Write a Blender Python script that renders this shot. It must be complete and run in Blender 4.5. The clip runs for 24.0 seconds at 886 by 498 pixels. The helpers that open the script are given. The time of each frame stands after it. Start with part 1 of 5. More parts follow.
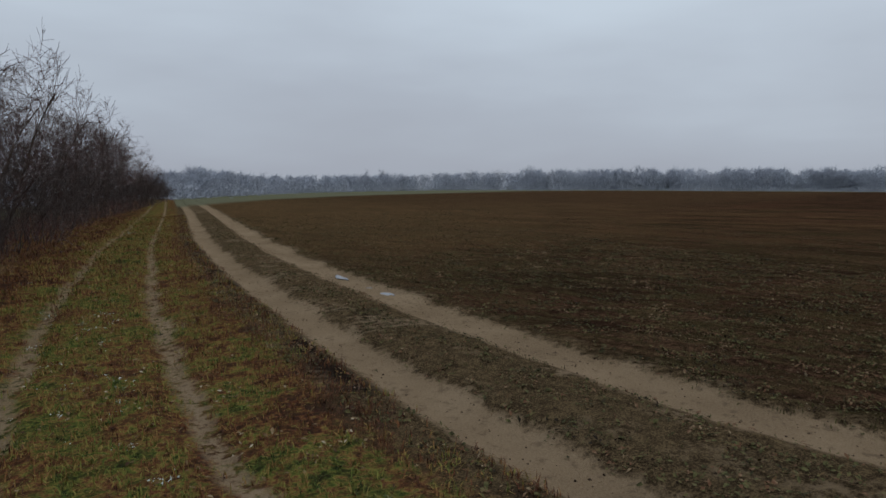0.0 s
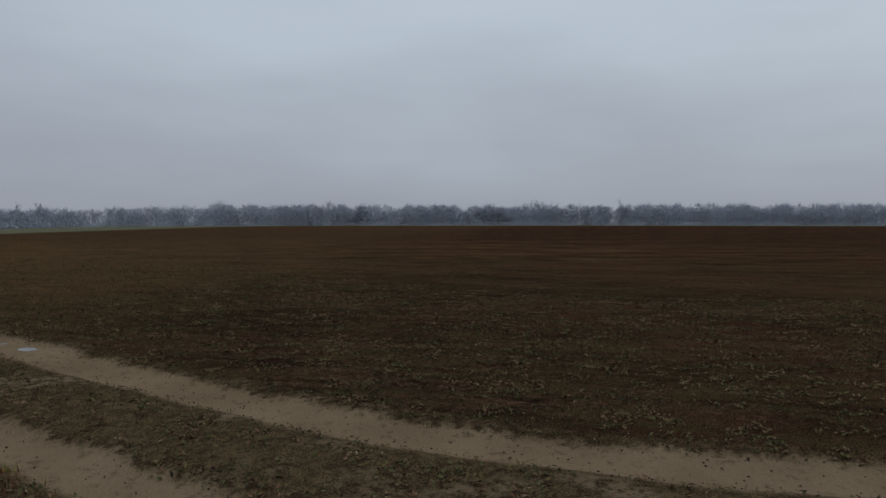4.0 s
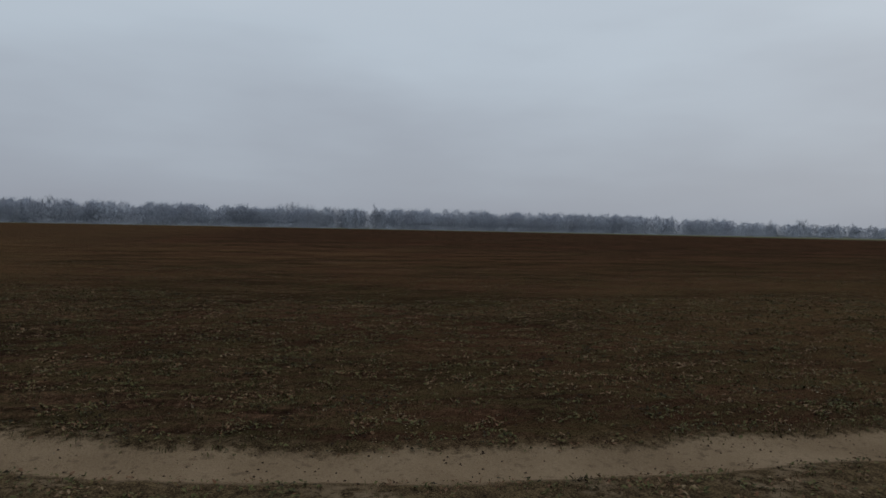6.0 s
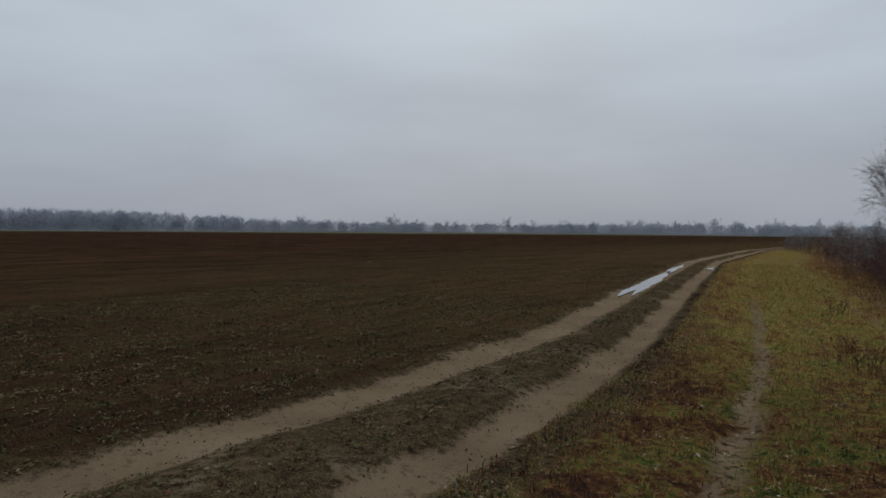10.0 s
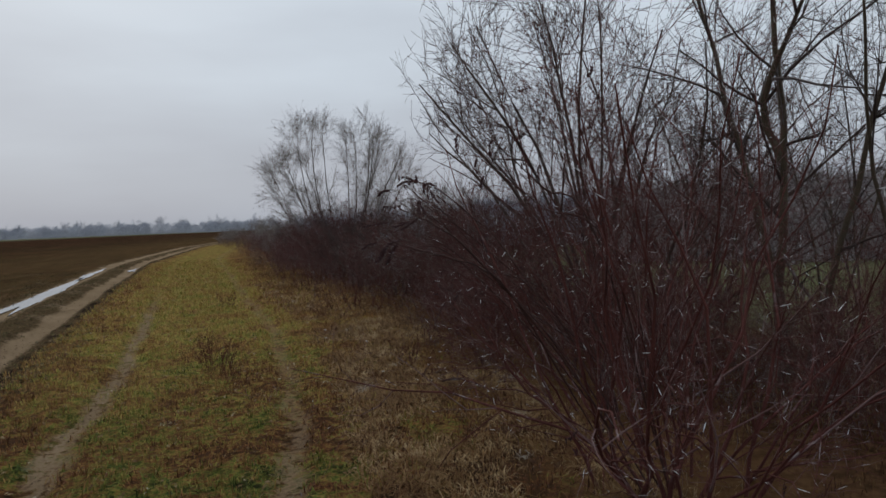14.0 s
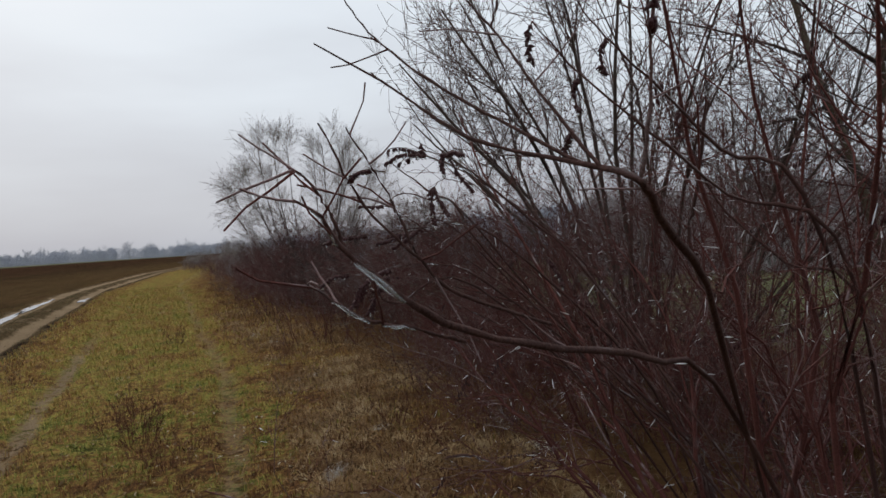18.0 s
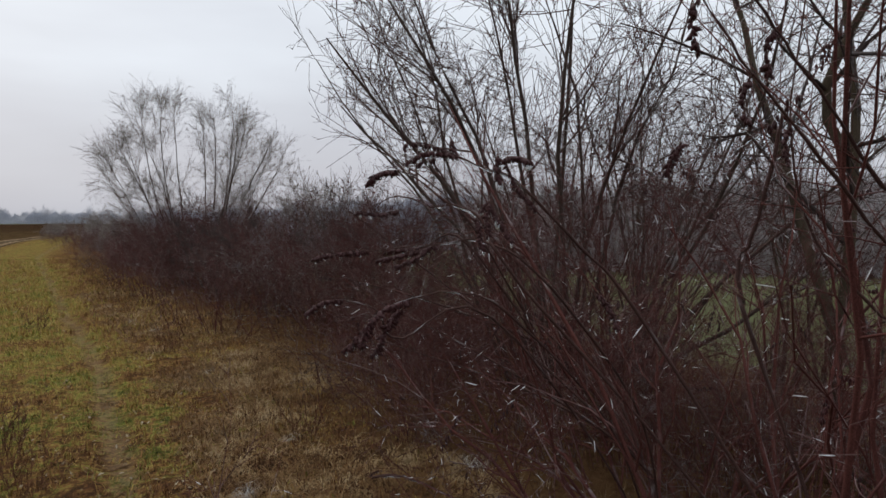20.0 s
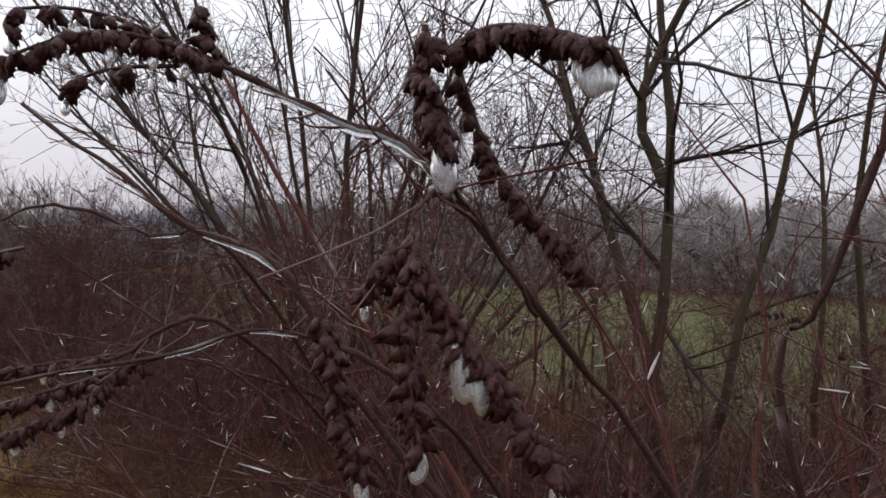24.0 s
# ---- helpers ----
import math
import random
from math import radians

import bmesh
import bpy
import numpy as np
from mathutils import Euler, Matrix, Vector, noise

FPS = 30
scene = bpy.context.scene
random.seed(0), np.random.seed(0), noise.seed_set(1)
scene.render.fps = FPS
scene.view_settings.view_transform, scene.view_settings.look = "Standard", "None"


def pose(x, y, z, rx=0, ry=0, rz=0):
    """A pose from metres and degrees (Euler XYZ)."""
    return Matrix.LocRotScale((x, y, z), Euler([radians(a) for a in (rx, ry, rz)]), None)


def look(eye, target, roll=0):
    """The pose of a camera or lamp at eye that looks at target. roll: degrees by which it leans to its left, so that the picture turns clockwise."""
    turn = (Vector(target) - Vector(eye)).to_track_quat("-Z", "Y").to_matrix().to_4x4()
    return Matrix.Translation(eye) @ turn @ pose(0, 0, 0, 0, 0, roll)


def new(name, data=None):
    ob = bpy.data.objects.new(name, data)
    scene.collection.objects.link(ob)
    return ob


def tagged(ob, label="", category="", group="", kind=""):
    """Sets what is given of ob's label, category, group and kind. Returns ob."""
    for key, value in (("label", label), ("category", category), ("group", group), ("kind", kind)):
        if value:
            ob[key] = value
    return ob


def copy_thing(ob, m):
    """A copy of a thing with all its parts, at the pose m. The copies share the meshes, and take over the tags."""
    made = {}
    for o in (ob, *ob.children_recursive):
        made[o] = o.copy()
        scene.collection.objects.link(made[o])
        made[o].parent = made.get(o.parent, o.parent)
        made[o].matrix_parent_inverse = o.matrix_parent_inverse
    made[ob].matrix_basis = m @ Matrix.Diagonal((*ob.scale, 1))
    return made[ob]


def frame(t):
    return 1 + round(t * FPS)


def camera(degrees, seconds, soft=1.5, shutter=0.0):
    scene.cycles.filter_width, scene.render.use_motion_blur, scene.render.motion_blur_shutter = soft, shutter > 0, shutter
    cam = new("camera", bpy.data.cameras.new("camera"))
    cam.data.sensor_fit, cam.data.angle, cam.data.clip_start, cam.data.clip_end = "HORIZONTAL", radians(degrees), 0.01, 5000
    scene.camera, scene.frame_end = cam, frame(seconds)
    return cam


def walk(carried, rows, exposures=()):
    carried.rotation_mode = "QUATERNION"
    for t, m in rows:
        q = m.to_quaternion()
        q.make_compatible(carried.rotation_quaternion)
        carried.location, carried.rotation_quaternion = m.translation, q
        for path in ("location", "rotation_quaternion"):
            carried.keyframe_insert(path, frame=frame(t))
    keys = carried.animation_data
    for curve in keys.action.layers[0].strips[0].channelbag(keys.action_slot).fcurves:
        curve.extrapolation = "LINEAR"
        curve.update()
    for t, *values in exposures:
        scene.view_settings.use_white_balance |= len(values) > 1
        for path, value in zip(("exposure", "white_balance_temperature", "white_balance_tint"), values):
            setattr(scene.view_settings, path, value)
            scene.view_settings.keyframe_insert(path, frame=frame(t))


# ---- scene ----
cam = camera(67.9, 24.0, soft=1.6)
ROWS = [
    (0.0, -0.603, 0.402, 1.503, -55.35, -5.43, -0.22),
    (0.5, -0.573, 0.412, 1.517, -57.45, -4.53, -0.42),
    (1.0, -0.524, 0.416, 1.511, -62.69, -3.51, -0.77),
    (1.5, -0.496, 0.413, 1.501, -67.60, -3.16, -0.94),
    (2.0, -0.513, 0.377, 1.500, -70.44, -2.98, -0.90),
    (2.5, -0.533, 0.269, 1.504, -73.44, -3.13, -0.60),
    (4.5, -0.526, 0.154, 1.530, -85.79, -2.10, -0.11),
    (5.0, -0.516, 0.166, 1.546, -91.26, -2.10, -0.60),
    (5.5, -0.460, 0.168, 1.541, -96.16, -2.00, -1.29),
    (6.0, -0.438, 0.106, 1.544, -102.50, -1.89, -1.16),
    (6.5, -0.528, 0.048, 1.567, -108.66, -1.88, -1.38),
    (7.0, -0.546, 0.013, 1.563, -114.84, -1.96, -1.97),
    (7.5, -0.569, -0.069, 1.547, -118.92, -1.87, -2.19),
    (8.0, -0.549, -0.165, 1.542, -124.08, -1.72, -1.66),
    (8.5, -0.514, -0.225, 1.539, -128.56, -1.64, -1.11),
    (9.0, -0.443, -0.324, 1.527, -135.33, -1.62, -0.31),
    (9.5, -0.458, -0.422, 1.507, -139.09, -1.62, 0.53),
    (10.0, -0.535, -0.529, 1.499, -143.18, -1.62, -0.45),
    (10.5, -0.563, -0.698, 1.485, -150.11, -2.29, -0.61),
    (11.0, -0.539, -0.888, 1.494, -159.17, -2.06, -0.32),
    (11.5, -0.700, -1.010, 1.513, -165.00, -2.30, 0.45),
    (13.5, -1.205, -1.708, 1.500, -186.57, -3.05, 2.70),
    (14.0, -1.307, -1.849, 1.497, -188.68, -2.60, 2.38),
    (14.5, -1.350, -2.144, 1.483, -193.40, -3.19, 1.81),
    (15.0, -1.355, -2.408, 1.493, -195.40, -3.08, 2.60),
    (15.5, -1.386, -2.620, 1.470, -190.78, -1.95, 2.95),
    (16.0, -1.429, -2.921, 1.462, -188.95, -1.38, 2.20),
    (16.5, -1.423, -3.107, 1.465, -193.91, -0.62, 2.78),
    (17.0, -1.432, -3.237, 1.455, -192.85, -1.16, 4.40),
    (17.5, -1.478, -3.388, 1.465, -189.75, -0.92, 4.50),
    (18.5, -1.250, -3.540, 1.485, -193.60, -1.60, 2.40),
    (19.5, -1.151, -3.741, 1.509, -198.18, -2.28, 0.41),
    (20.0, -1.175, -3.930, 1.564, -200.95, -2.69, 0.30),
    (20.5, -1.270, -4.200, 1.565, -205.00, -3.60, 2.60),
    (21.0, -1.310, -4.430, 1.574, -209.00, -4.10, 2.50),
    (21.5, -1.335, -4.440, 1.555, -209.30, -3.50, 2.20),
    (22.0, -1.386, -4.610, 1.547, -214.80, -3.87, 0.92),
    (22.5, -1.441, -4.793, 1.567, -221.78, -3.72, 0.70),
    (23.0, -1.496, -4.826, 1.592, -223.23, -3.02, 0.63),
    (23.5, -1.542, -4.845, 1.601, -223.34, -1.80, -0.00),
    (24.0, -1.542, -4.841, 1.598, -221.51, -1.57, -0.32),
]
EXPOSURES = [(0.0, 0.31, 6480, 10), (1.0, 0.17, 6480, 10), (2.0, 0.14, 6480, 10), (4.5, 0.05, 6500, 10), (11.0, 0.05, 6520, 10), (14.0, 0.36, 6680, 11), (15.0, 0.50, 6750, 11), (16.0, 0.40, 6800, 12), (17.0, 0.56, 6900, 12), (20.0, 0.74, 7000, 14), (21.0, 0.92, 7100, 15), (22.0, 0.98, 7150, 17), (23.0, 1.12, 7200, 19), (24.0, 1.08, 7200, 19)]
walk(cam, [(t, pose(x, y, z, 90 + pitch, roll, yaw)) for t, x, y, z, yaw, pitch, roll in ROWS], EXPOSURES)

# ---- sky and light ----
world = bpy.data.worlds.new("overcast_sky")
scene.world = world
world.use_nodes = True
wt = world.node_tree
wt.nodes.clear()


def node(tree, kind, **values):
    """A node with its inputs (by name or index) set or linked."""
    nd = tree.nodes.new("ShaderNode" + kind)
    for key, value in values.items():
        if key == "props":
            for k, v in value.items():
                setattr(nd, k, v)
            continue
        socket = nd.inputs[int(key[1:])] if key[0] == "i" and key[1:].isdigit() else nd.inputs[key.replace("_", " ")]
        if isinstance(value, bpy.types.NodeSocket):
            tree.links.new(value, socket)
        else:
            socket.default_value = value
    return nd


def mth(tree, op, a, b=0.0, c=0.0):
    return node(tree, "Math", props={"operation": op}, i0=a, i1=b, i2=c).outputs[0]


def ramp(tree, fac, stops):
    nd = node(tree, "ValToRGB", Fac=fac)
    els = nd.color_ramp.elements
    els[0].position, els[0].color = stops[0][0], (*stops[0][1], 1)
    els[1].position, els[1].color = stops[-1][0], (*stops[-1][1], 1)
    for p, col in stops[1:-1]:
        e = els.new(p)
        e.color = (*col, 1)
    return nd.outputs[0]


def mix(tree, fac, a, b, blend="MIX"):
    nd = node(tree, "Mix", props={"data_type": "RGBA", "blend_type": blend})
    for i, v in ((0, fac), (6, a), (7, b)):
        if isinstance(v, bpy.types.NodeSocket):
            tree.links.new(v, nd.inputs[i])
        else:
            nd.inputs[i].default_value = (*v, 1) if i and len(v) == 3 else v
    return nd.outputs[2]


def smooth(tree, v, a, b, lo=0.0, hi=1.0):
    return node(tree, "MapRange", props={"interpolation_type": "SMOOTHSTEP"}, Value=v, i1=a, i2=b, i3=lo, i4=hi).outputs[0]


def noise_of(tree, vec, scale, detail=3.0, rough=0.5):
    return node(tree, "TexNoise", Vector=vec, Scale=scale, Detail=detail, Roughness=rough).outputs[0]


SUN_UP, SUN_TURN = radians(38), radians(150)
sky = node(wt, "TexSky", props={"sky_type": "NISHITA", "sun_disc": False, "sun_elevation": SUN_UP, "sun_rotation": SUN_TURN, "dust_density": 4.0})
way = node(wt, "TexCoord").outputs["Generated"]
up = node(wt, "SeparateXYZ", Vector=way).outputs[2]
layer = node(wt, "Mapping", Vector=way, Scale=(1.0, 1.0, 4.0)).outputs[0]
cloud = noise_of(wt, layer, 2.0, 4.0, 0.5)
grey = ramp(wt, mth(wt, "ADD", up, mth(wt, "MULTIPLY", mth(wt, "SUBTRACT", cloud, 0.5), 0.30)),
            [(0.0, (0.302, 0.328, 0.380)), (0.10, (0.335, 0.372, 0.430)), (0.28, (0.445, 0.510, 0.580)), (0.6, (0.55, 0.61, 0.68)), (1.0, (0.60, 0.66, 0.72))])
veil = mix(wt, 0.04, grey, node(wt, "VectorMath", props={"operation": "SCALE"}, i0=sky.outputs[0], Scale=0.1).outputs[0])
bg = node(wt, "Background", Color=veil, Strength=1.0)
wt.links.new(bg.outputs[0], node(wt, "OutputWorld").inputs[0])

sun = new("sun", bpy.data.lights.new("sun", "SUN"))
sun.data.energy, sun.data.angle, sun.data.color = 0.3, radians(60), (1.0, 0.98, 0.95)
sun.matrix_world = look((0, 0, 50), Vector((0, 0, 50)) - Vector((math.sin(SUN_TURN) * math.cos(SUN_UP), math.cos(SUN_TURN) * math.cos(SUN_UP), math.sin(SUN_UP))))


# ---- materials ----
def material(name, rough=0.8, spec=0.3):
    m = bpy.data.materials.new(name)
    m.use_nodes = True
    t = m.node_tree
    b = t.nodes["Principled BSDF"]
    b.inputs["Roughness"].default_value = rough
    b.inputs["Specular IOR Level"].default_value = spec
    return m, t, b


def link(t, a, b, name):
    t.links.new(a, b.inputs[name])


def bump(t, b, height, strength=0.5, dist=0.02):
    link(t, node(t, "Bump", Height=height, Strength=strength, Distance=dist).outputs[0], b, "Normal")


def bark_material(name, dark, light, frost=(0.55, 0.56, 0.58), amount=0.5, scale=6.0, rough=0.75, spec=0.12):
    """Bark with grain, lighter streaks and rime that lies in patches on the upper side."""
    m, t, b = material(name, rough, spec)
    pos = node(t, "NewGeometry")
    one = node(t, "ObjectInfo").outputs["Random"]
    col = mix(t, noise_of(t, pos.outputs["Position"], scale, 4.0), dark, light)
    col = mix(t, mth(t, "MULTIPLY", one, 0.15), col, tuple(v * 1.15 for v in light))
    fleck = smooth(t, noise_of(t, pos.outputs["Position"], scale * 45.0, 4.0, 0.65), 0.38, 0.62)
    col = mix(t, mth(t, "SUBTRACT", 0.4, mth(t, "MULTIPLY", fleck, 0.4)), col, tuple(v * 0.35 for v in dark))
    icy = smooth(t, pos.outputs["Random Per Island"], 0.72, 0.95, 0.0, 0.55 * amount + 0.1)
    col = mix(t, icy, col, tuple(0.5 * v + 0.5 * w for v, w in zip(light, frost)))
    patch = smooth(t, noise_of(t, pos.outputs["Position"], scale * 1.6, 3.0), 0.62 - 0.2 * amount, 0.72 - 0.1 * amount)
    upper = smooth(t, node(t, "SeparateXYZ", Vector=pos.outputs["Normal"]).outputs[2], -0.3, 0.9)
    rime = mth(t, "MULTIPLY", mth(t, "MULTIPLY", patch, upper), amount)
    link(t, mix(t, rime, col, frost), b, "Base Color")
    bump(t, b, noise_of(t, pos.outputs["Position"], scale * 40, 4.0, 0.6), 0.7, 0.004)
    return m


BARK = bark_material("grey_brown_bark", (0.039, 0.027, 0.023), (0.111, 0.082, 0.066), amount=0.25)
BARK_OLIVE = bark_material("olive_bark", (0.042, 0.032, 0.022), (0.115, 0.088, 0.058), amount=0.15)
TWIG = bark_material("brown_twigs", (0.046, 0.026, 0.023), (0.130, 0.080, 0.067), amount=0.5)
TWIG_RED = bark_material("red_brown_twigs", (0.030, 0.012, 0.011), (0.180, 0.066, 0.056), amount=0.34, spec=0.06)
SHOOT = bark_material("dark_shoots", (0.022, 0.012, 0.011), (0.120, 0.062, 0.053), amount=0.3, spec=0.1)
TWIG_DARK = bark_material("dark_grey_twigs", (0.026, 0.019, 0.017), (0.090, 0.065, 0.057), amount=0.15)
TWIG_PALE = bark_material("rimed_twigs", (0.131, 0.105, 0.094), (0.247, 0.210, 0.191), amount=0.6)


def haze_tinted_material(name, dark, light, scale):
    """Rimed wood far off, air haze painted into its colour: faint drift of tone from crown to crown."""
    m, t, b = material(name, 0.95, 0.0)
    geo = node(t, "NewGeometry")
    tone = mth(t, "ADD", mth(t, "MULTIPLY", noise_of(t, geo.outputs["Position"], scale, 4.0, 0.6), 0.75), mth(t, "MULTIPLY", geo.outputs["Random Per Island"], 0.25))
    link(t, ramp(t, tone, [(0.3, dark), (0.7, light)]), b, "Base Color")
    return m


# pale blue-grey: rime, and the haze of distance put into the base colour
FAR_BARK = haze_tinted_material("rimed_haze_tinted_branches", (0.24, 0.258, 0.30), (0.36, 0.382, 0.43), 0.12)
FAR_BRUSH = haze_tinted_material("rimed_haze_tinted_brush", (0.29, 0.312, 0.365), (0.43, 0.46, 0.52), 0.09)

# brown wood and rime, paled towards grey to paint in haze
WOODS = bark_material("haze_paled_woods", (0.27, 0.25, 0.25), (0.40, 0.37, 0.37), amount=0.4, scale=0.6)


def patches(t, place, patch):
    """Tint drift in patches of two sizes, about zero."""
    big = noise_of(t, place, patch, 3.0, 0.55)
    small = noise_of(t, place, patch * 4.5, 2.0)
    return mth(t, "ADD", mth(t, "MULTIPLY", mth(t, "SUBTRACT", big, 0.5), 1.7), mth(t, "ADD", mth(t, "MULTIPLY", mth(t, "SUBTRACT", small, 0.5), 1.25), mth(t, "MULTIPLY", mth(t, "SUBTRACT", noise_of(t, place, 26.0, 2.0), 0.5), 1.35)))


def across(t):
    """Redder along the ruts and the hedge, greener between the grass tracks, ochre, partly as painted-in brightness,
    towards the bushes.
    """
    l = node(t, "Attribute", props={"attribute_name": "lane"}).outputs["Fac"]
    red = mth(t, "ADD", smooth(t, l, 4.7, 5.6, 0.0, 0.30), smooth(t, l, 2.5, 3.4, 0.22, 0.03))
    green = mth(t, "MULTIPLY", smooth(t, l, 3.5, 3.8, 0.0, 0.02), smooth(t, l, 4.6, 5.0, 1.0, 0.0))
    y = node(t, "SeparateXYZ", Vector=node(t, "NewGeometry").outputs["Position"]).outputs[1]
    ochre = mth(t, "MULTIPLY", smooth(t, y, -7.5, -3.5, 0.09, 0.0), smooth(t, l, 3.3, 4.2, 0.5, 1.0))
    return mth(t, "ADD", mth(t, "SUBTRACT", red, green), ochre)


# yellow-green grass tints, lifted to paint a brighter verge
BRIGHT_SWARD_TINTS = [(0.0, (0.105, 0.122, 0.030)), (0.25, (0.240, 0.235, 0.056)), (0.45, (0.360, 0.290, 0.080)), (0.66, (0.340, 0.200, 0.070)), (1.0, (0.165, 0.078, 0.036))]


def bright_sward(t):
    """Where yellower grass tints take over towards -y, with extra brightness painted into them."""
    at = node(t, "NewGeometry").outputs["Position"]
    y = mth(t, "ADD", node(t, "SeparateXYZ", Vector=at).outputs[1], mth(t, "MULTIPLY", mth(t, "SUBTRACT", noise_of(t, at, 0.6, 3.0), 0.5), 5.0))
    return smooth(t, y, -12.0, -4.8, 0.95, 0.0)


def blade_material(name, stops, patch=0.5, rough=0.7, frost=0.0, verge=False):
    """Grass whose tint changes from patch to patch and from blade to blade."""
    m, t, b = material(name, rough, 0.04)
    geo = node(t, "NewGeometry")
    drift = patches(t, geo.outputs["Position"], patch)
    if verge:
        drift = mth(t, "ADD", drift, across(t))
    fac = mth(t, "ADD", drift, mth(t, "MULTIPLY", geo.outputs["Random Per Island"], 0.5))
    col = ramp(t, mth(t, "ADD", fac, 0.22), stops)
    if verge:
        col = mix(t, bright_sward(t), col, ramp(t, mth(t, "ADD", fac, 0.18), BRIGHT_SWARD_TINTS))
    if frost:
        cold = smooth(t, noise_of(t, geo.outputs["Position"], 1.9, 3.0), 0.66, 0.74)
        col = mix(t, mth(t, "MULTIPLY", cold, frost), col, (0.5, 0.53, 0.52))
    link(t, col, b, "Base Color")
    b.inputs["Subsurface Weight"].default_value = 0.0
    return m


GRASS_TINTS = [(0.0, (0.022, 0.030, 0.011)), (0.17, (0.072, 0.102, 0.023)), (0.36, (0.172, 0.164, 0.039)), (0.54, (0.225, 0.135, 0.045)), (0.72, (0.150, 0.060, 0.028)), (1.0, (0.050, 0.023, 0.017))]
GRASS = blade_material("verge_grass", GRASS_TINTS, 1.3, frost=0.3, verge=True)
STRAW = blade_material("dry_grass", [(0.0, (0.040, 0.018, 0.011)), (0.3, (0.090, 0.043, 0.020)), (0.55, (0.145, 0.084, 0.034)), (0.8, (0.190, 0.122, 0.058)), (1.0, (0.34, 0.27, 0.18))], 1.1, frost=0.35)
STRAW_PALE = blade_material("bleached_straw", [(0.0, (0.10, 0.052, 0.024)), (0.5, (0.18, 0.105, 0.045)), (1.0, (0.38, 0.28, 0.16))], 1.6, frost=0.6)
WEED = blade_material("brown_weeds", [(0.0, (0.070, 0.030, 0.020)), (1.0, (0.156, 0.075, 0.042))], 0.8)
SPROUT = blade_material("field_sprouts", [(0.0, (0.028, 0.027, 0.013)), (0.35, (0.059, 0.049, 0.021)), (0.62, (0.083, 0.076, 0.029)), (0.85, (0.099, 0.057, 0.032)), (1.0, (0.237, 0.190, 0.125))], 0.6, frost=0.0)
WEED_LEAF = blade_material("low_weed_leaves", [(0.0, (0.018, 0.013, 0.009)), (0.3, (0.056, 0.054, 0.022)), (0.5, (0.105, 0.098, 0.040)), (0.72, (0.115, 0.052, 0.030)), (1.0, (0.20, 0.145, 0.085))], 0.9)

CLOD, t, b = material("soil_clods", 0.95, 0.0)
geo = node(t, "NewGeometry")
link(t, mix(t, geo.outputs["Random Per Island"], (0.016, 0.011, 0.008), (0.05, 0.034, 0.024)), b, "Base Color")
bump(t, b, noise_of(t, geo.outputs["Position"], 60.0, 4.0), 0.6, 0.01)

WATER, t, b = material("puddle_water", 0.04, 0.5)
b.inputs["Base Color"].default_value = (0.05, 0.045, 0.038, 1)
bump(t, b, noise_of(t, node(t, "NewGeometry").outputs["Position"], 6.0, 2.0), 0.05, 0.003)

ICE, t, b = material("clear_ice", 0.12, 0.6)
b.inputs["Base Color"].default_value = (0.92, 0.95, 0.97, 1)
b.inputs["Transmission Weight"].default_value = 0.8
b.inputs["IOR"].default_value = 1.31

# twig ice made white and nearly opaque, its glints put into the colour
GLAZE, t, b = material("glint_white_ice", 0.2, 0.6)
b.inputs["Base Color"].default_value = (0.90, 0.93, 0.95, 1)
b.inputs["Transmission Weight"].default_value = 0.15
b.inputs["IOR"].default_value = 1.31

SEED, t, b = material("dark_seed_pods", 0.5, 0.25)
geo = node(t, "NewGeometry")
link(t, mix(t, mth(t, "ADD", mth(t, "MULTIPLY", geo.outputs["Random Per Island"], 0.6), mth(t, "MULTIPLY", noise_of(t, geo.outputs["Position"], 90.0), 0.4)), (0.012, 0.004, 0.0045), (0.064, 0.016, 0.017)), b, "Base Color")
bump(t, b, noise_of(t, geo.outputs["Position"], 400.0, 3.0), 0.5, 0.002)

LEAF = blade_material("dead_leaves", [(0.0, (0.05, 0.028, 0.016)), (0.45, (0.12, 0.075, 0.035)), (0.8, (0.22, 0.16, 0.09)), (1.0, (0.34, 0.29, 0.21))], 0.7, frost=0.15)
FROSTED = blade_material("frosted_leaves", [(0.0, (0.22, 0.25, 0.20)), (0.5, (0.36, 0.39, 0.34)), (1.0, (0.52, 0.54, 0.52))], 2.0)

LITTER, t, b = material("crumpled_plastic", 0.5, 0.4)
link(t, mix(t, noise_of(t, node(t, "NewGeometry").outputs["Position"], 40.0), (0.45, 0.46, 0.47), (0.72, 0.72, 0.72)), b, "Base Color")

# ground: soil, wheel tracks, verge and the lower meadow follow the lane coordinate across the track
GROUND, t, b = material("ground", 0.95, 0.0)
geo = node(t, "NewGeometry")
at = geo.outputs["Position"]
lane = node(t, "Attribute", props={"attribute_name": "lane"}).outputs["Fac"]
n_mid, n_fine, n_big, n_huge = noise_of(t, at, 1.1, 3.0), noise_of(t, at, 11.0, 6.0, 0.62), noise_of(t, at, 0.22, 3.0), noise_of(t, at, 0.045, 3.0)
n_grain = noise_of(t, at, 70.0, 4.0, 0.65)
lw = mth(t, "ADD", lane, mth(t, "ADD", mth(t, "MULTIPLY", mth(t, "SUBTRACT", n_mid, 0.5), 0.35), mth(t, "MULTIPLY", mth(t, "SUBTRACT", n_fine, 0.5), 0.3)))


def band(c, w, soft):
    return smooth(t, mth(t, "ABSOLUTE", mth(t, "SUBTRACT", lw, c)), w - soft, w + soft, 1.0, 0.0)


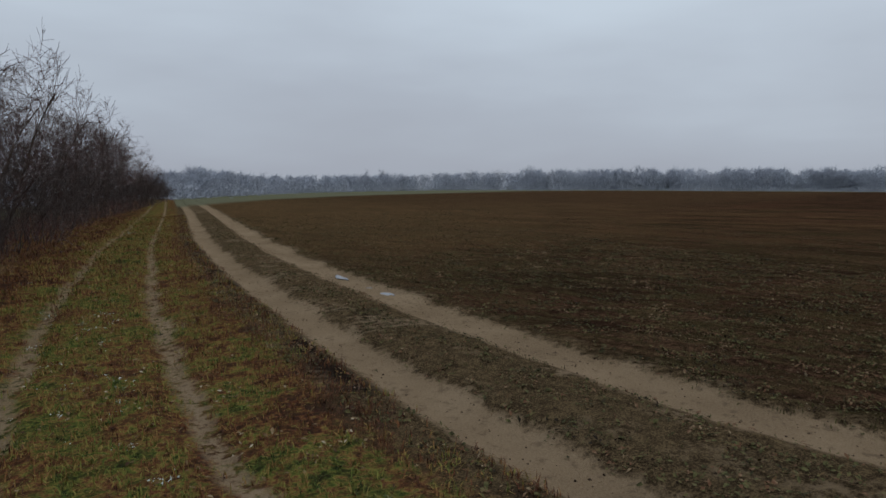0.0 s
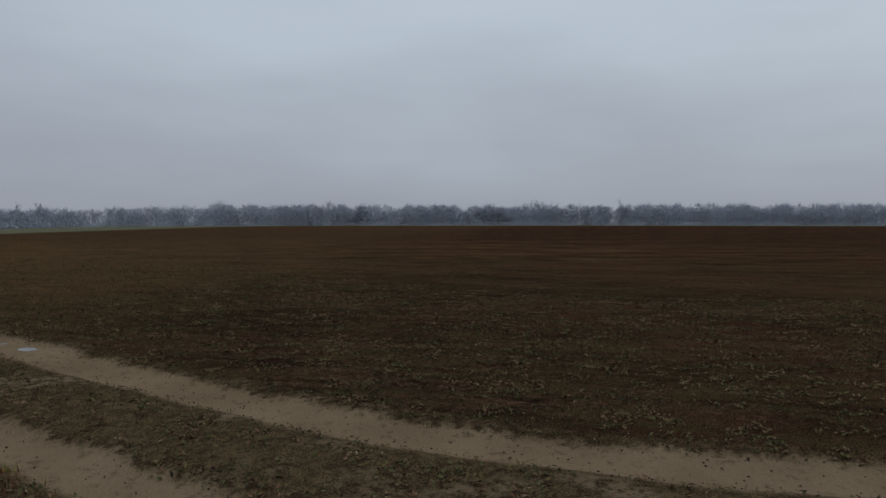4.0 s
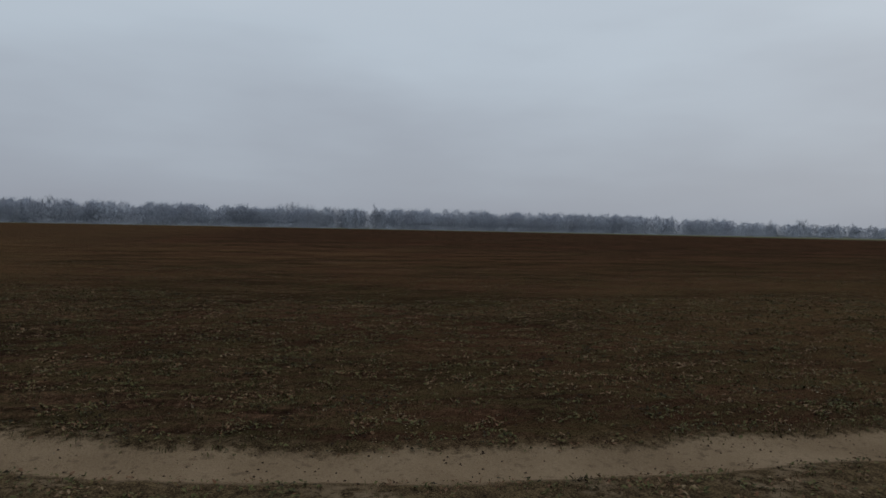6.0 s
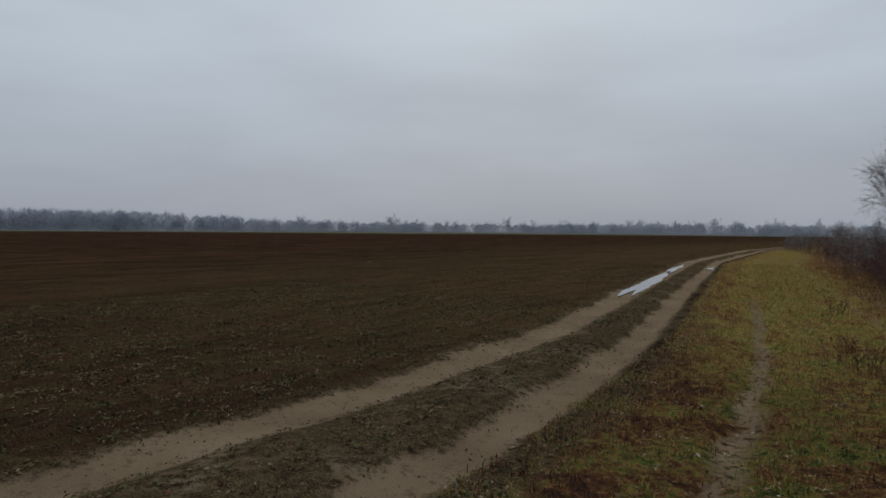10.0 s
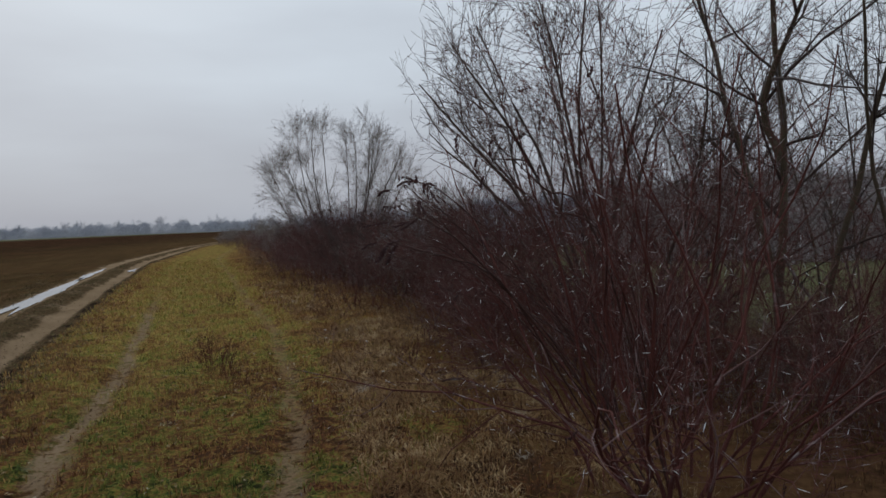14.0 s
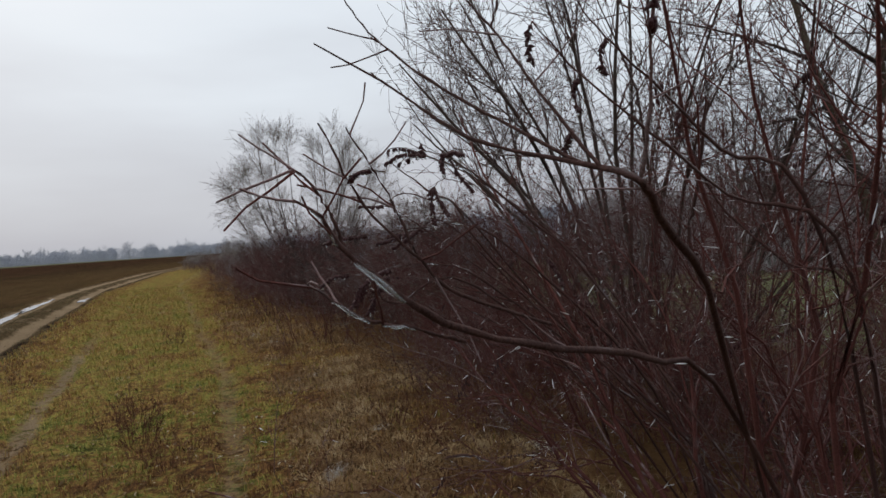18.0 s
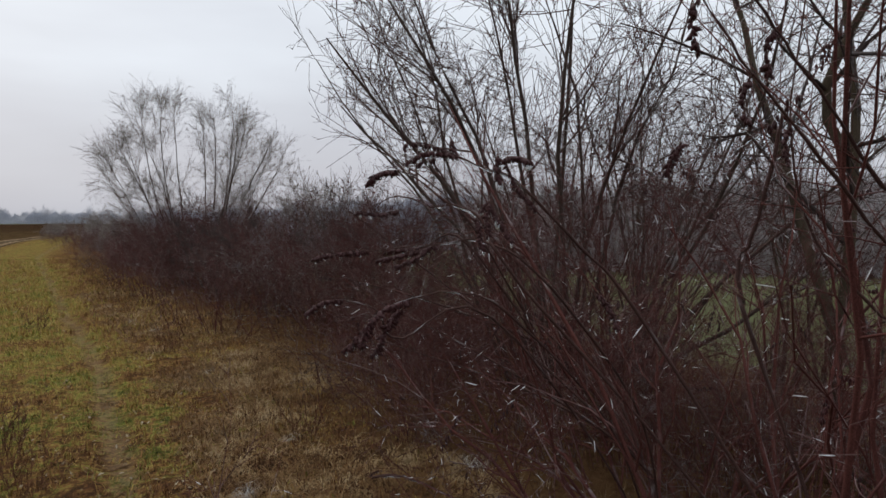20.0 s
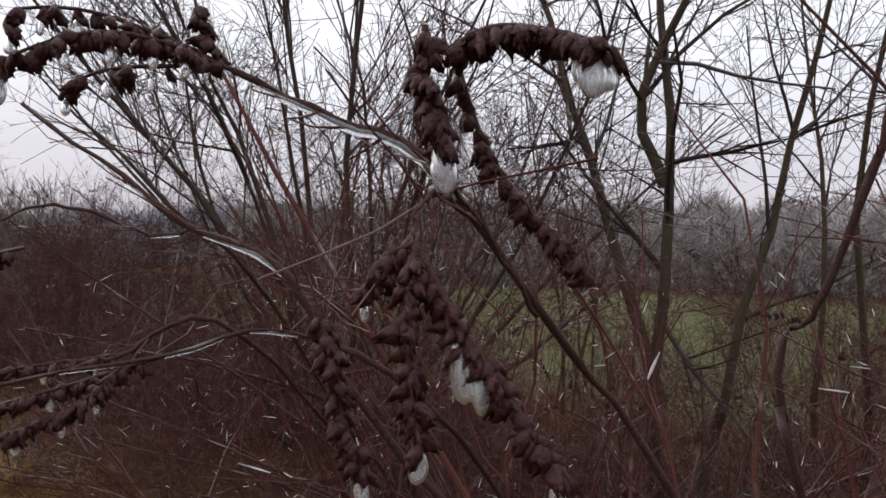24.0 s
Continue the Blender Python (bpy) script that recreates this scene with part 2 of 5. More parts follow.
rows = node(t, "Mapping", Vector=at, Rotation=(0, 0, radians(8)), Scale=(2.2, 0.35, 1.0)).outputs[0]
tilth = noise_of(t, rows, 1.6, 4.0, 0.6)
soil = ramp(t, mth(t, "ADD", mth(t, "MULTIPLY", n_fine, 0.6), mth(t, "MULTIPLY", tilth, 0.4)), [(0.36, (0.011, 0.007, 0.005)), (0.5, (0.061, 0.033, 0.020)), (0.64, (0.175, 0.096, 0.056))])
soil = mix(t, smooth(t, n_big, 0.42, 0.72, 0.0, 0.5), soil, (0.066, 0.048, 0.021))
soil = mix(t, smooth(t, n_huge, 0.45, 0.7, 0.0, 0.3), soil, (0.088, 0.038, 0.020))
spot_at = node(t, "VectorMath", props={"operation": "DISTANCE"}, i0=node(t, "Mapping", Vector=at, Scale=(1.0, 0.55, 0.0)).outputs[0], i1=(36.0, 9.0, 0.0)).outputs["Value"]
furrow = noise_of(t, node(t, "Mapping", Vector=at, Rotation=(0, 0, radians(-6)), Scale=(0.55, 0.05, 1.0)).outputs[0], 1.0, 5.0, 0.65)
soil = mix(t, smooth(t, furrow, 0.42, 0.58, 0.5, 0.0), soil, (0.020, 0.012, 0.008))
soil = mix(t, smooth(t, noise_of(t, node(t, "Mapping", Vector=at, Scale=(1.0, 0.45, 1.0)).outputs[0], 0.75, 8.0, 0.72), 0.40, 0.56, 0.6, 0.0), soil, (0.017, 0.009, 0.007))
soil = mix(t, smooth(t, noise_of(t, at, 0.16, 6.0, 0.65), 0.46, 0.62, 0.0, 0.35), soil, (0.100, 0.044, 0.025))
soil = mix(t, mth(t, "MULTIPLY", smooth(t, lane, -45.0, -2.0), smooth(t, noise_of(t, rows, 2.6, 5.0, 0.7), 0.42, 0.62, 0.0, 0.55)), soil, (0.075, 0.062, 0.026))
stubble = mth(t, "MULTIPLY", smooth(t, spot_at, 4.0, 30.0, 1.0, 0.0), smooth(t, noise_of(t, node(t, "Mapping", Vector=at, Scale=(1.0, 0.3, 1.0)).outputs[0], 0.6, 6.0, 0.7), 0.44, 0.62))
soil = mix(t, mth(t, "MULTIPLY", stubble, 0.7), soil, (0.135, 0.075, 0.036))
# young: mask for paler brown soil towards both ends of y
young = mth(t, "MULTIPLY", smooth(t, mth(t, "ABSOLUTE", mth(t, "SUBTRACT", node(t, "SeparateXYZ", Vector=at).outputs[1], 1.0)), 3.0, 11.0), smooth(t, noise_of(t, rows, 0.9, 6.0, 0.7), 0.36, 0.6, 0.15, 0.6))
soil = mix(t, mth(t, "MULTIPLY", young, smooth(t, lane, -19.0, -1.0)), soil, (0.132, 0.082, 0.037))
# paler brown again beyond y 6
soil = mix(t, smooth(t, node(t, "SeparateXYZ", Vector=at).outputs[1], 6.0, 22.0, 0.0, 0.3), soil, (0.120, 0.076, 0.036))
chaff = mth(t, "MULTIPLY", smooth(t, noise_of(t, at, 28.0, 2.0), 0.68, 0.74), smooth(t, n_mid, 0.4, 0.75, 0.1, 0.8))
soil = mix(t, smooth(t, n_grain, 0.40, 0.56, 0.75, 0.0), soil, (0.010, 0.007, 0.005))
soil = mix(t, chaff, soil, (0.24, 0.18, 0.12))
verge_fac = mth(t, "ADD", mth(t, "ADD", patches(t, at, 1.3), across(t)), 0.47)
turf = mix(t, smooth(t, mth(t, "ADD", mth(t, "MULTIPLY", n_fine, 0.5), mth(t, "MULTIPLY", n_grain, 0.5)), 0.42, 0.60, 0.75, 0.1), mix(t, bright_sward(t), ramp(t, verge_fac, GRASS_TINTS), ramp(t, verge_fac, BRIGHT_SWARD_TINTS)), (0.030, 0.022, 0.012))
middle = mix(t, smooth(t, mth(t, "ADD", mth(t, "MULTIPLY", n_fine, 0.35), mth(t, "MULTIPLY", n_grain, 0.65)), 0.4, 0.62), (0.034, 0.023, 0.014), (0.135, 0.095, 0.050))
middle = mix(t, mth(t, "MULTIPLY", smooth(t, n_mid, 0.5, 0.66), smooth(t, n_fine, 0.42, 0.6)), middle, (0.185, 0.134, 0.086))
sand = ramp(t, mth(t, "ADD", mth(t, "MULTIPLY", n_mid, 0.5), mth(t, "MULTIPLY", n_grain, 0.5)), [(0.3, (0.148, 0.104, 0.064)), (0.5, (0.220, 0.157, 0.098)), (0.7, (0.282, 0.207, 0.134))])
sand = mix(t, smooth(t, n_fine, 0.54, 0.68, 0.0, 0.55), sand, (0.095, 0.068, 0.044))
meadow = mix(t, mth(t, "ADD", mth(t, "MULTIPLY", n_big, 0.5), mth(t, "MULTIPLY", n_fine, 0.5)), (0.070, 0.082, 0.038), (0.135, 0.138, 0.078))
col = mix(t, smooth(t, lw, -0.25, 0.1), soil, middle)
col = mix(t, smooth(t, lw, 2.2, 2.6), col, turf)
col = mix(t, smooth(t, lw, 5.6, 6.6), col, mix(t, n_fine, (0.052, 0.026, 0.014), (0.190, 0.108, 0.050)))
col = mix(t, smooth(t, lw, 6.8, 8.2, 0.0, 0.75), col, mix(t, smooth(t, n_fine, 0.38, 0.62), (0.034, 0.020, 0.013), (0.130, 0.070, 0.040)))
col = mix(t, smooth(t, mth(t, "ADD", lane, mth(t, "MULTIPLY", n_big, 3.0)), 16.5, 19.5), col, meadow)
col = mix(t, smooth(t, lane, 34.0, 40.0), col, (0.075, 0.053, 0.033))
rut = mth(t, "MAXIMUM", band(0.37, 0.33, 0.06), band(1.75, 0.235, 0.06))
worn = smooth(t, n_fine, 0.36, 0.52)
along = node(t, "SeparateXYZ", Vector=at).outputs[1]
path_b = mth(t, "MULTIPLY", band(3.38, 0.085, 0.06), smooth(t, along, -19.0, -13.0))
path_a = mth(t, "MULTIPLY", band(4.65, 0.075, 0.06), smooth(t, along, -8.5, -5.0, 0.45, 0.9))
rut = mth(t, "MAXIMUM", rut, mth(t, "MULTIPLY", mth(t, "MAXIMUM", path_b, path_a), worn))
col = mix(t, mth(t, "MULTIPLY", band(2.2, 0.13, 0.1), smooth(t, n_mid, 0.48, 0.60)), col, (0.022, 0.015, 0.011))
col = mix(t, rut, col, sand)
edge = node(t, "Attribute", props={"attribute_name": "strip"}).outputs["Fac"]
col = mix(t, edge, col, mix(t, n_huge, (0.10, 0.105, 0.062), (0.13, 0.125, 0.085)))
link(t, col, b, "Base Color")
link(t, mth(t, "SUBTRACT", 0.97, mth(t, "MULTIPLY", rut, 0.22)), b, "Roughness")
bump(t, b, mth(t, "ADD", mth(t, "MULTIPLY", n_fine, 0.6), mth(t, "MULTIPLY", n_grain, 0.4)), 0.9, 0.06)


# ---- mesh tools ----
def mesh_from(name, verts, faces, mats, smooth_shade=True):
    """A mesh from arrays; faces is a list of index arrays, each with one count of corners."""
    me = bpy.data.meshes.new(name)
    faces = [np.asarray(f, dtype=np.int64) for f in faces if len(f)]
    loops = np.concatenate([f.ravel() for f in faces])
    sizes = np.concatenate([np.full(len(f), f.shape[1]) for f in faces])
    me.vertices.add(len(verts))
    me.vertices.foreach_set("co", np.asarray(verts, dtype=np.float32).ravel())
    me.loops.add(len(loops))
    me.loops.foreach_set("vertex_index", loops.astype(np.int32))
    me.polygons.add(len(sizes))
    me.polygons.foreach_set("loop_start", np.concatenate([[0], np.cumsum(sizes)[:-1]]).astype(np.int32))
    me.polygons.foreach_set("use_smooth", np.full(len(sizes), smooth_shade))
    me.update(calc_edges=True)
    for m in mats:
        me.materials.append(m)
    return me


def part_of(name, verts, faces, mat, parent=None, label="", kind=""):
    ob = new(name, mesh_from(name, verts, faces, [mat]))
    if parent:
        ob.parent = parent
    return tagged(ob, label, kind=kind)


def unit(v):
    return v / np.maximum(np.linalg.norm(v, axis=-1, keepdims=True), 1e-9)


def tubes(P, R, sides=3):
    """Tapered tubes along the lines P (count, points, 3) with radii R (count, points)."""
    m, n = R.shape
    T = unit(np.gradient(P, axis=1))
    ref = np.where(np.abs(T[..., 2:3]) > 0.9, np.array([1.0, 0.1, 0.0]), np.array([0.0, 0.1, 1.0]))
    N = unit(np.cross(T, ref))
    B = np.cross(T, N)
    a = np.arange(sides) * 2 * math.pi / sides
    ring = P[:, :, None] + R[:, :, None, None] * (np.cos(a)[:, None] * N[:, :, None] + np.sin(a)[:, None] * B[:, :, None])
    i = (np.arange(m)[:, None, None] * n + np.arange(n - 1)[None, :, None]) * sides
    j = np.arange(sides)[None, None, :]
    k = (j + 1) % sides
    quads = np.stack([i + j, i + k, i + sides + k, i + sides + j], -1).reshape(-1, 4)
    return ring.reshape(-1, 3), quads


def joined(pieces):
    verts, faces, off = [], [], 0
    for v, f in pieces:
        verts.append(v)
        faces.append(f + off)
        off += len(v)
    return np.concatenate(verts), faces


def shoots(rng, P, R, per, low, high, spread, rise, n=4, start=0.25, thick=0.55, wiggle=0.12, tip=0.35, least=0.0015):
    """Side shoots off the lines P: per line, lengths low to high, bent towards the sky by rise."""
    m, k = R.shape
    idx = np.repeat(np.arange(m), per)
    u = rng.uniform(start, 1.0, len(idx)) * (k - 1)
    i = np.minimum(u.astype(int), k - 2)
    w = (u - i)[:, None]
    p = P[idx, i] * (1 - w) + P[idx, i + 1] * w
    r = R[idx, i] * (1 - w[:, 0]) + R[idx, i + 1] * w[:, 0]
    d = unit(unit(P[idx, i + 1] - P[idx, i]) + rng.normal(0, spread, (len(idx), 3)))
    length = rng.uniform(low, high, len(idx)) * (1.15 - 0.5 * u / (k - 1))
    pts = [p]
    for s in range(n - 1):
        d = unit(d + rng.normal(0, wiggle, d.shape) + np.array([0, 0, rise]))
        p = p + d * (length / (n - 1))[:, None]
        pts.append(p)
    r0 = np.maximum(r * thick, least)
    return np.stack(pts, 1), np.maximum(r0[:, None] * np.linspace(1, tip, n), least * 0.7)


def stems_of(rng, count, height, lean, radius, n=8, base=0.25, wiggle=0.08, rise=0.05, drift=(0.0, 0.0)):
    share = (rng.permutation(count) + 0.5) / count
    a = np.arange(count) * 2.39996 + rng.normal(0, 0.35, count)
    p = np.stack([np.cos(a), np.sin(a), np.zeros(count)], 1) * rng.uniform(0.0, base, count)[:, None]
    p[:, 2] = -0.12
    tilt = 1.5 * lean * share ** 0.7
    d = np.stack([np.cos(a) * np.sin(tilt), np.sin(a) * np.sin(tilt), np.cos(tilt)], 1)
    d = unit(d + np.array([*drift, 0.0]))
    length = height * rng.uniform(0.78, 1.05, count) * (1.04 - 0.16 * share)
    pts = [p]
    for s in range(n - 1):
        d = unit(d + rng.normal(0, wiggle, d.shape) + np.array([0, 0, rise]))
        p = p + d * (length / (n - 1))[:, None]
        pts.append(p)
    r0 = radius * rng.uniform(0.6, 1.0, count)
    return np.stack(pts, 1), r0[:, None] * np.linspace(1, 0.22, n)


def put(ob, x, y, z=0.0, turn=0.0, size=1.0):
    ob.matrix_basis = Matrix.Translation((x, y, z)) @ Matrix.Rotation(turn, 4, "Z") @ Matrix.Scale(size, 4)
    return ob


def copied(ob, x, y, z=0.0, turn=0.0, size=1.0):
    c = copy_thing(ob, Matrix.Identity(4))
    return put(c, x, y, z, turn, size)


def curve_line(points, n, jitter=0.0, rng=None):
    """A smooth line through a few knots."""
    p = np.array(points, dtype=float)
    p = np.concatenate([[2 * p[0] - p[1]], p, [2 * p[-1] - p[-2]]])
    out = []
    for s in np.linspace(0, len(p) - 3 - 1e-6, n):
        i, u = int(s), s - int(s)
        a, b2, c2, d2 = p[i], p[i + 1], p[i + 2], p[i + 3]
        out.append(0.5 * (2 * b2 + (c2 - a) * u + (2 * a - 5 * b2 + 4 * c2 - d2) * u * u + (3 * b2 - a - 3 * c2 + d2) * u ** 3))
    out = np.array(out)
    if jitter:
        out[1:-1] += rng.normal(0, jitter, out[1:-1].shape)
    return out


def shrub(name, seed, stems, height, lean, radius, shoot_levels, stem_mat, twig_mat, label, category, group="", least=0.0015, base=0.25, sides=5, keep=None, n=8, wiggle=0.08, start=0.3, drift=(0.0, 0.0), rise=0.05, lines=(), bend=0.12):
    """A woody plant: an Empty with a mesh for every stem and one for its twigs."""
    rng = np.random.default_rng(seed)
    P, R = stems_of(rng, stems, height, lean, radius, n, base, wiggle, rise, drift)
    if len(lines):
        Q = np.stack([curve_line(line, n, 0.012, rng) for line in lines])
        S = np.array([radius * g for g in np.linspace(1.0, 0.7, len(lines))])[:, None] * np.linspace(1, 0.22, n)
        P, R = (Q, S) if stems == 0 else (np.concatenate([Q, P]), np.concatenate([S, R]))
    if keep is not None:
        ok = keep(P)
        P, R = P[ok], R[ok]
    thing = tagged(new(name), label, category, group)
    for i in range(len(P)):
        v, f = tubes(P[i:i + 1], R[i:i + 1], sides)
        part_of("stem", v, [f], stem_mat, thing)
    pieces, p, r = [], P, R
    for k, (per, low, high, spread, rise) in enumerate(shoot_levels):
        p, r = shoots(rng, p, r, per, low, high, spread, rise, least=least, wiggle=bend, start=start if k == 0 else 0.15, n=5 if k == 0 else (4 if least < 0.003 and name != "thicket" else 3))
        if keep is not None:
            ok = keep(p)
            p, r = p[ok], r[ok]
        pieces.append(tubes(p, r, 4 if k == 0 and least < 0.003 else 3))
    v, f = joined(pieces)
    part_of("branchwork", v, f, twig_mat, thing, kind="stuff")
    return thing, p, r


def value_noise(x, y, seed=0):
    """Smooth noise, 0 to 1, on arrays."""
    xi, yi = np.floor(x).astype(np.int64), np.floor(y).astype(np.int64)
    fx, fy = x - xi, y - yi
    fx, fy = fx * fx * (3 - 2 * fx), fy * fy * (3 - 2 * fy)

    def h(a, c):
        q = (a * 374761393 + c * 668265263 + seed * 974711) & 0x7FFFFFFF
        q = ((q ^ (q >> 13)) * 1274126177) & 0x7FFFFFFF
        return ((q ^ (q >> 16)) & 0xFFFF) / 65535.0
    return (h(xi, yi) * (1 - fx) + h(xi + 1, yi) * fx) * (1 - fy) + (h(xi, yi + 1) * (1 - fx) + h(xi + 1, yi + 1) * fx) * fy


# ---- plan: the field's edge of the track, an arc past the camera ----
EDGE = [(-3.0, -400.0), (6.0, -160.0), (12.8, -80.0), (12.6, -60.0), (9.9, -35.3), (5.8, -15.8), (4.48, -9.9), (4.05, -6.4), (3.95, -3.9), (3.95, -1.3), (4.17, 0.7),
        (4.86, 2.28), (5.84, 4.3), (7.58, 7.7), (11.72, 14.73), (23.8, 33.1), (63.5, 95.0), (260.0, 410.0)]
_y = np.arange(-400, 400, 0.1)
_x = np.interp(_y, [p[1] for p in EDGE], [p[0] for p in EDGE])
for _w in (15, 13, 11):
    _x = np.convolve(np.pad(_x, _w, mode="edge"), np.ones(2 * _w + 1) / (2 * _w + 1), mode="valid")
_s = np.gradient(_x, 0.1)


def edge_x(y):
    return np.interp(y, _y, _x)


def edge_cos(y):
    return 1 / np.sqrt(1 + np.interp(y, _y, _s) ** 2)


def lane_shift(lane, y):
    """The grass tracks draw together towards the far end and the inner rut bows out past the walk."""
    bow = -0.28 * np.exp(-((y + 1.0) / 6.0) ** 2) * np.clip((lane - 1.0) / 0.5, 0, 1) * np.clip((4.2 - lane) / 1.4, 0, 1)
    bow = bow + 0.2 * np.clip((-y - 5) / 6, 0, 1) * np.clip((lane - 0.9) / 0.6, 0, 1) * np.clip((4.4 - lane) / 0.8, 0, 1)
    bow = bow + np.clip(0.03 * (y - 4), 0, 0.45) * np.clip((lane - 2.4) / 0.8, 0, 1)
    return bow + np.clip(np.where(y < 0, 0.055 * y, 0.015 * y), -0.35, 0.5) * np.clip((lane - 3.4) / 1.1, 0, 1)


def spot(lane, y):
    """World x of a place that many metres from the field's edge of the track."""
    return edge_x(y) - lane / edge_cos(y)


def relief(x, y, lane):
    """The ground's height: ruts, tilth, tussocks and the lower meadow past the hedge."""
    lw = lane + lane_shift(lane, y)
    near = np.exp(-((x / 40.0) ** 2 + (y / 40.0) ** 2))
    z = (value_noise(x * 0.6, y * 0.6, 3) - 0.5) * 0.05 + (value_noise(x * 3, y * 3, 4) - 0.5) * 0.022 * near
    field = np.clip((0.0 - lw) / 0.4, 0, 1)
    z += field * near * ((value_noise(x * 7, y * 7, 5) - 0.5) * 0.035 + (value_noise(x * 15, y * 15, 6) - 0.5) * 0.025)
    verge = np.clip((lw - 2.3) / 0.4, 0, 1)
    z += verge * near * (value_noise(x * 5, y * 5, 7) - 0.3) * 0.04
    for c, w, d in ((0.345, 0.32, 0.055), (1.75, 0.26, 0.06), (3.38, 0.14, 0.04), (4.65, 0.12, 0.035)):
        z -= d * np.exp(-(((lw - c) / w) ** 4))
    z += 0.03 * np.exp(-(((lw - 1.1) / 0.4) ** 2))
    drop = np.clip((lane - 8.5) / 5.0, 0, 1)
    return z - 1.5 * drop * drop * (3 - 2 * drop)


# ---- ground ----
def steps(fine, reach, growth, far):
    out, s, d = [0.0], 0.0, fine
    while s < far:
        if s > reach:
            d *= growth
        s += d
        out.append(s)
    return np.array(out)


up_y, down_y = steps(0.075, 9.0, 1.05, 700.0), steps(0.075, 13.0, 1.05, 700.0)
YS = np.concatenate([-down_y[:0:-1], up_y])
out_l, in_l = steps(0.07, 6.0, 1.06, 900.0), steps(0.07, 7.5, 1.06, 700.0)
LS = np.concatenate([-out_l[:0:-1], in_l])
LL, YY = np.meshgrid(LS, YS)
XX = edge_x(YY) - LL / edge_cos(YY)
ZZ = relief(XX, YY, LL)
ny, nl = LL.shape
q = (np.arange(ny - 1)[:, None] * nl + np.arange(nl - 1)[None, :]).reshape(-1)
faces = np.stack([q, q + nl, q + nl + 1, q + 1], 1)
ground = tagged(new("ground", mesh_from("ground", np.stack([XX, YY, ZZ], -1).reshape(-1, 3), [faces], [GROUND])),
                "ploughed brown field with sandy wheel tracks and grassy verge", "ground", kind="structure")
lane_attr = ground.data.attributes.new("lane", "FLOAT", "POINT")
lane_attr.data.foreach_set("value", (LL + lane_shift(LL, YY)).astype(np.float32).ravel())
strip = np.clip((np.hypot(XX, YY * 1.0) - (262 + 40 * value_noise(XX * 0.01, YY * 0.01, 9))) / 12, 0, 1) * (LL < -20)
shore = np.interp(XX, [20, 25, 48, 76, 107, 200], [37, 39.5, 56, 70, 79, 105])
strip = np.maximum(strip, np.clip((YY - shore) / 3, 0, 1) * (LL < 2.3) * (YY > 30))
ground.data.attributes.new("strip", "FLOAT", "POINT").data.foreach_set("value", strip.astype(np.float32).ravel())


# ---- far woods ----
def far_tree(rng, height, full):
    """Lines of one rimed tree: trunk, limbs and fine branches, round-headed."""
    P, R = stems_of(rng, 2, height * 0.8, 0.2, height * 0.016, 5, height * 0.04, 0.1, 0.05)
    a, ra = shoots(rng, P, R, 9, height * 0.25, height * 0.5, 0.8, 0.10, n=4, start=0.22, least=0.05)
    c, rc = shoots(rng, a, ra, 9 if full else 6, height * 0.12, height * 0.26, 0.75, 0.08, n=3, start=0.2, least=0.045, tip=0.6)
    return [tubes(P, R, 4), tubes(a, ra, 3), tubes(c, rc, 3)]


# azimuth in degrees, distance and height of the wood's edge in metres
WOOD = [(20, 62, 3.0), (24, 66, 3.6), (30, 76, 4.4), (33, 84, 4.9), (38, 110, 4.6), (42, 138, 4.6), (48, 195, 6.0), (56, 275, 9.0), (70, 330, 13.0), (88, 335, 12.5), (103, 350, 13.0), (115, 370, 13.0), (130, 420, 11.5), (145, 480, 10.5), (155, 470, 11.0), (165, 380, 10.0), (171, 330, 8.0), (178, 260, 7.0)]


def wood_at(az):
    return (np.interp(az, [w[0] for w in WOOD], [w[1] for w in WOOD]), np.interp(az, [w[0] for w in WOOD], [w[2] for w in WOOD]))


rng = np.random.default_rng(21)
models = [joined(far_tree(rng, 10.0, True)) for k in range(6)]
thin = [joined(far_tree(rng, 10.0, False)) for k in range(5)]
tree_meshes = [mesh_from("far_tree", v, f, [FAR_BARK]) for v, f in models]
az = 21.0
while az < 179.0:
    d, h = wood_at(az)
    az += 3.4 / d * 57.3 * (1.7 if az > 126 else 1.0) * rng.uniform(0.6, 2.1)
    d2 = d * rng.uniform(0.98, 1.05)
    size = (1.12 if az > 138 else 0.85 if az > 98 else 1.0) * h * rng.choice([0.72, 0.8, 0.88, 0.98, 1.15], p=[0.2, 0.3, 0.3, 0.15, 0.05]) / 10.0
    ob = tagged(new("far_tree", tree_meshes[rng.integers(6)]), "bare rimed tree at the far field edge, haze in its colour", "tree", "far tree line")
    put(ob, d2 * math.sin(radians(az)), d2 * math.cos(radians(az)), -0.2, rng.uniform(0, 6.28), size)


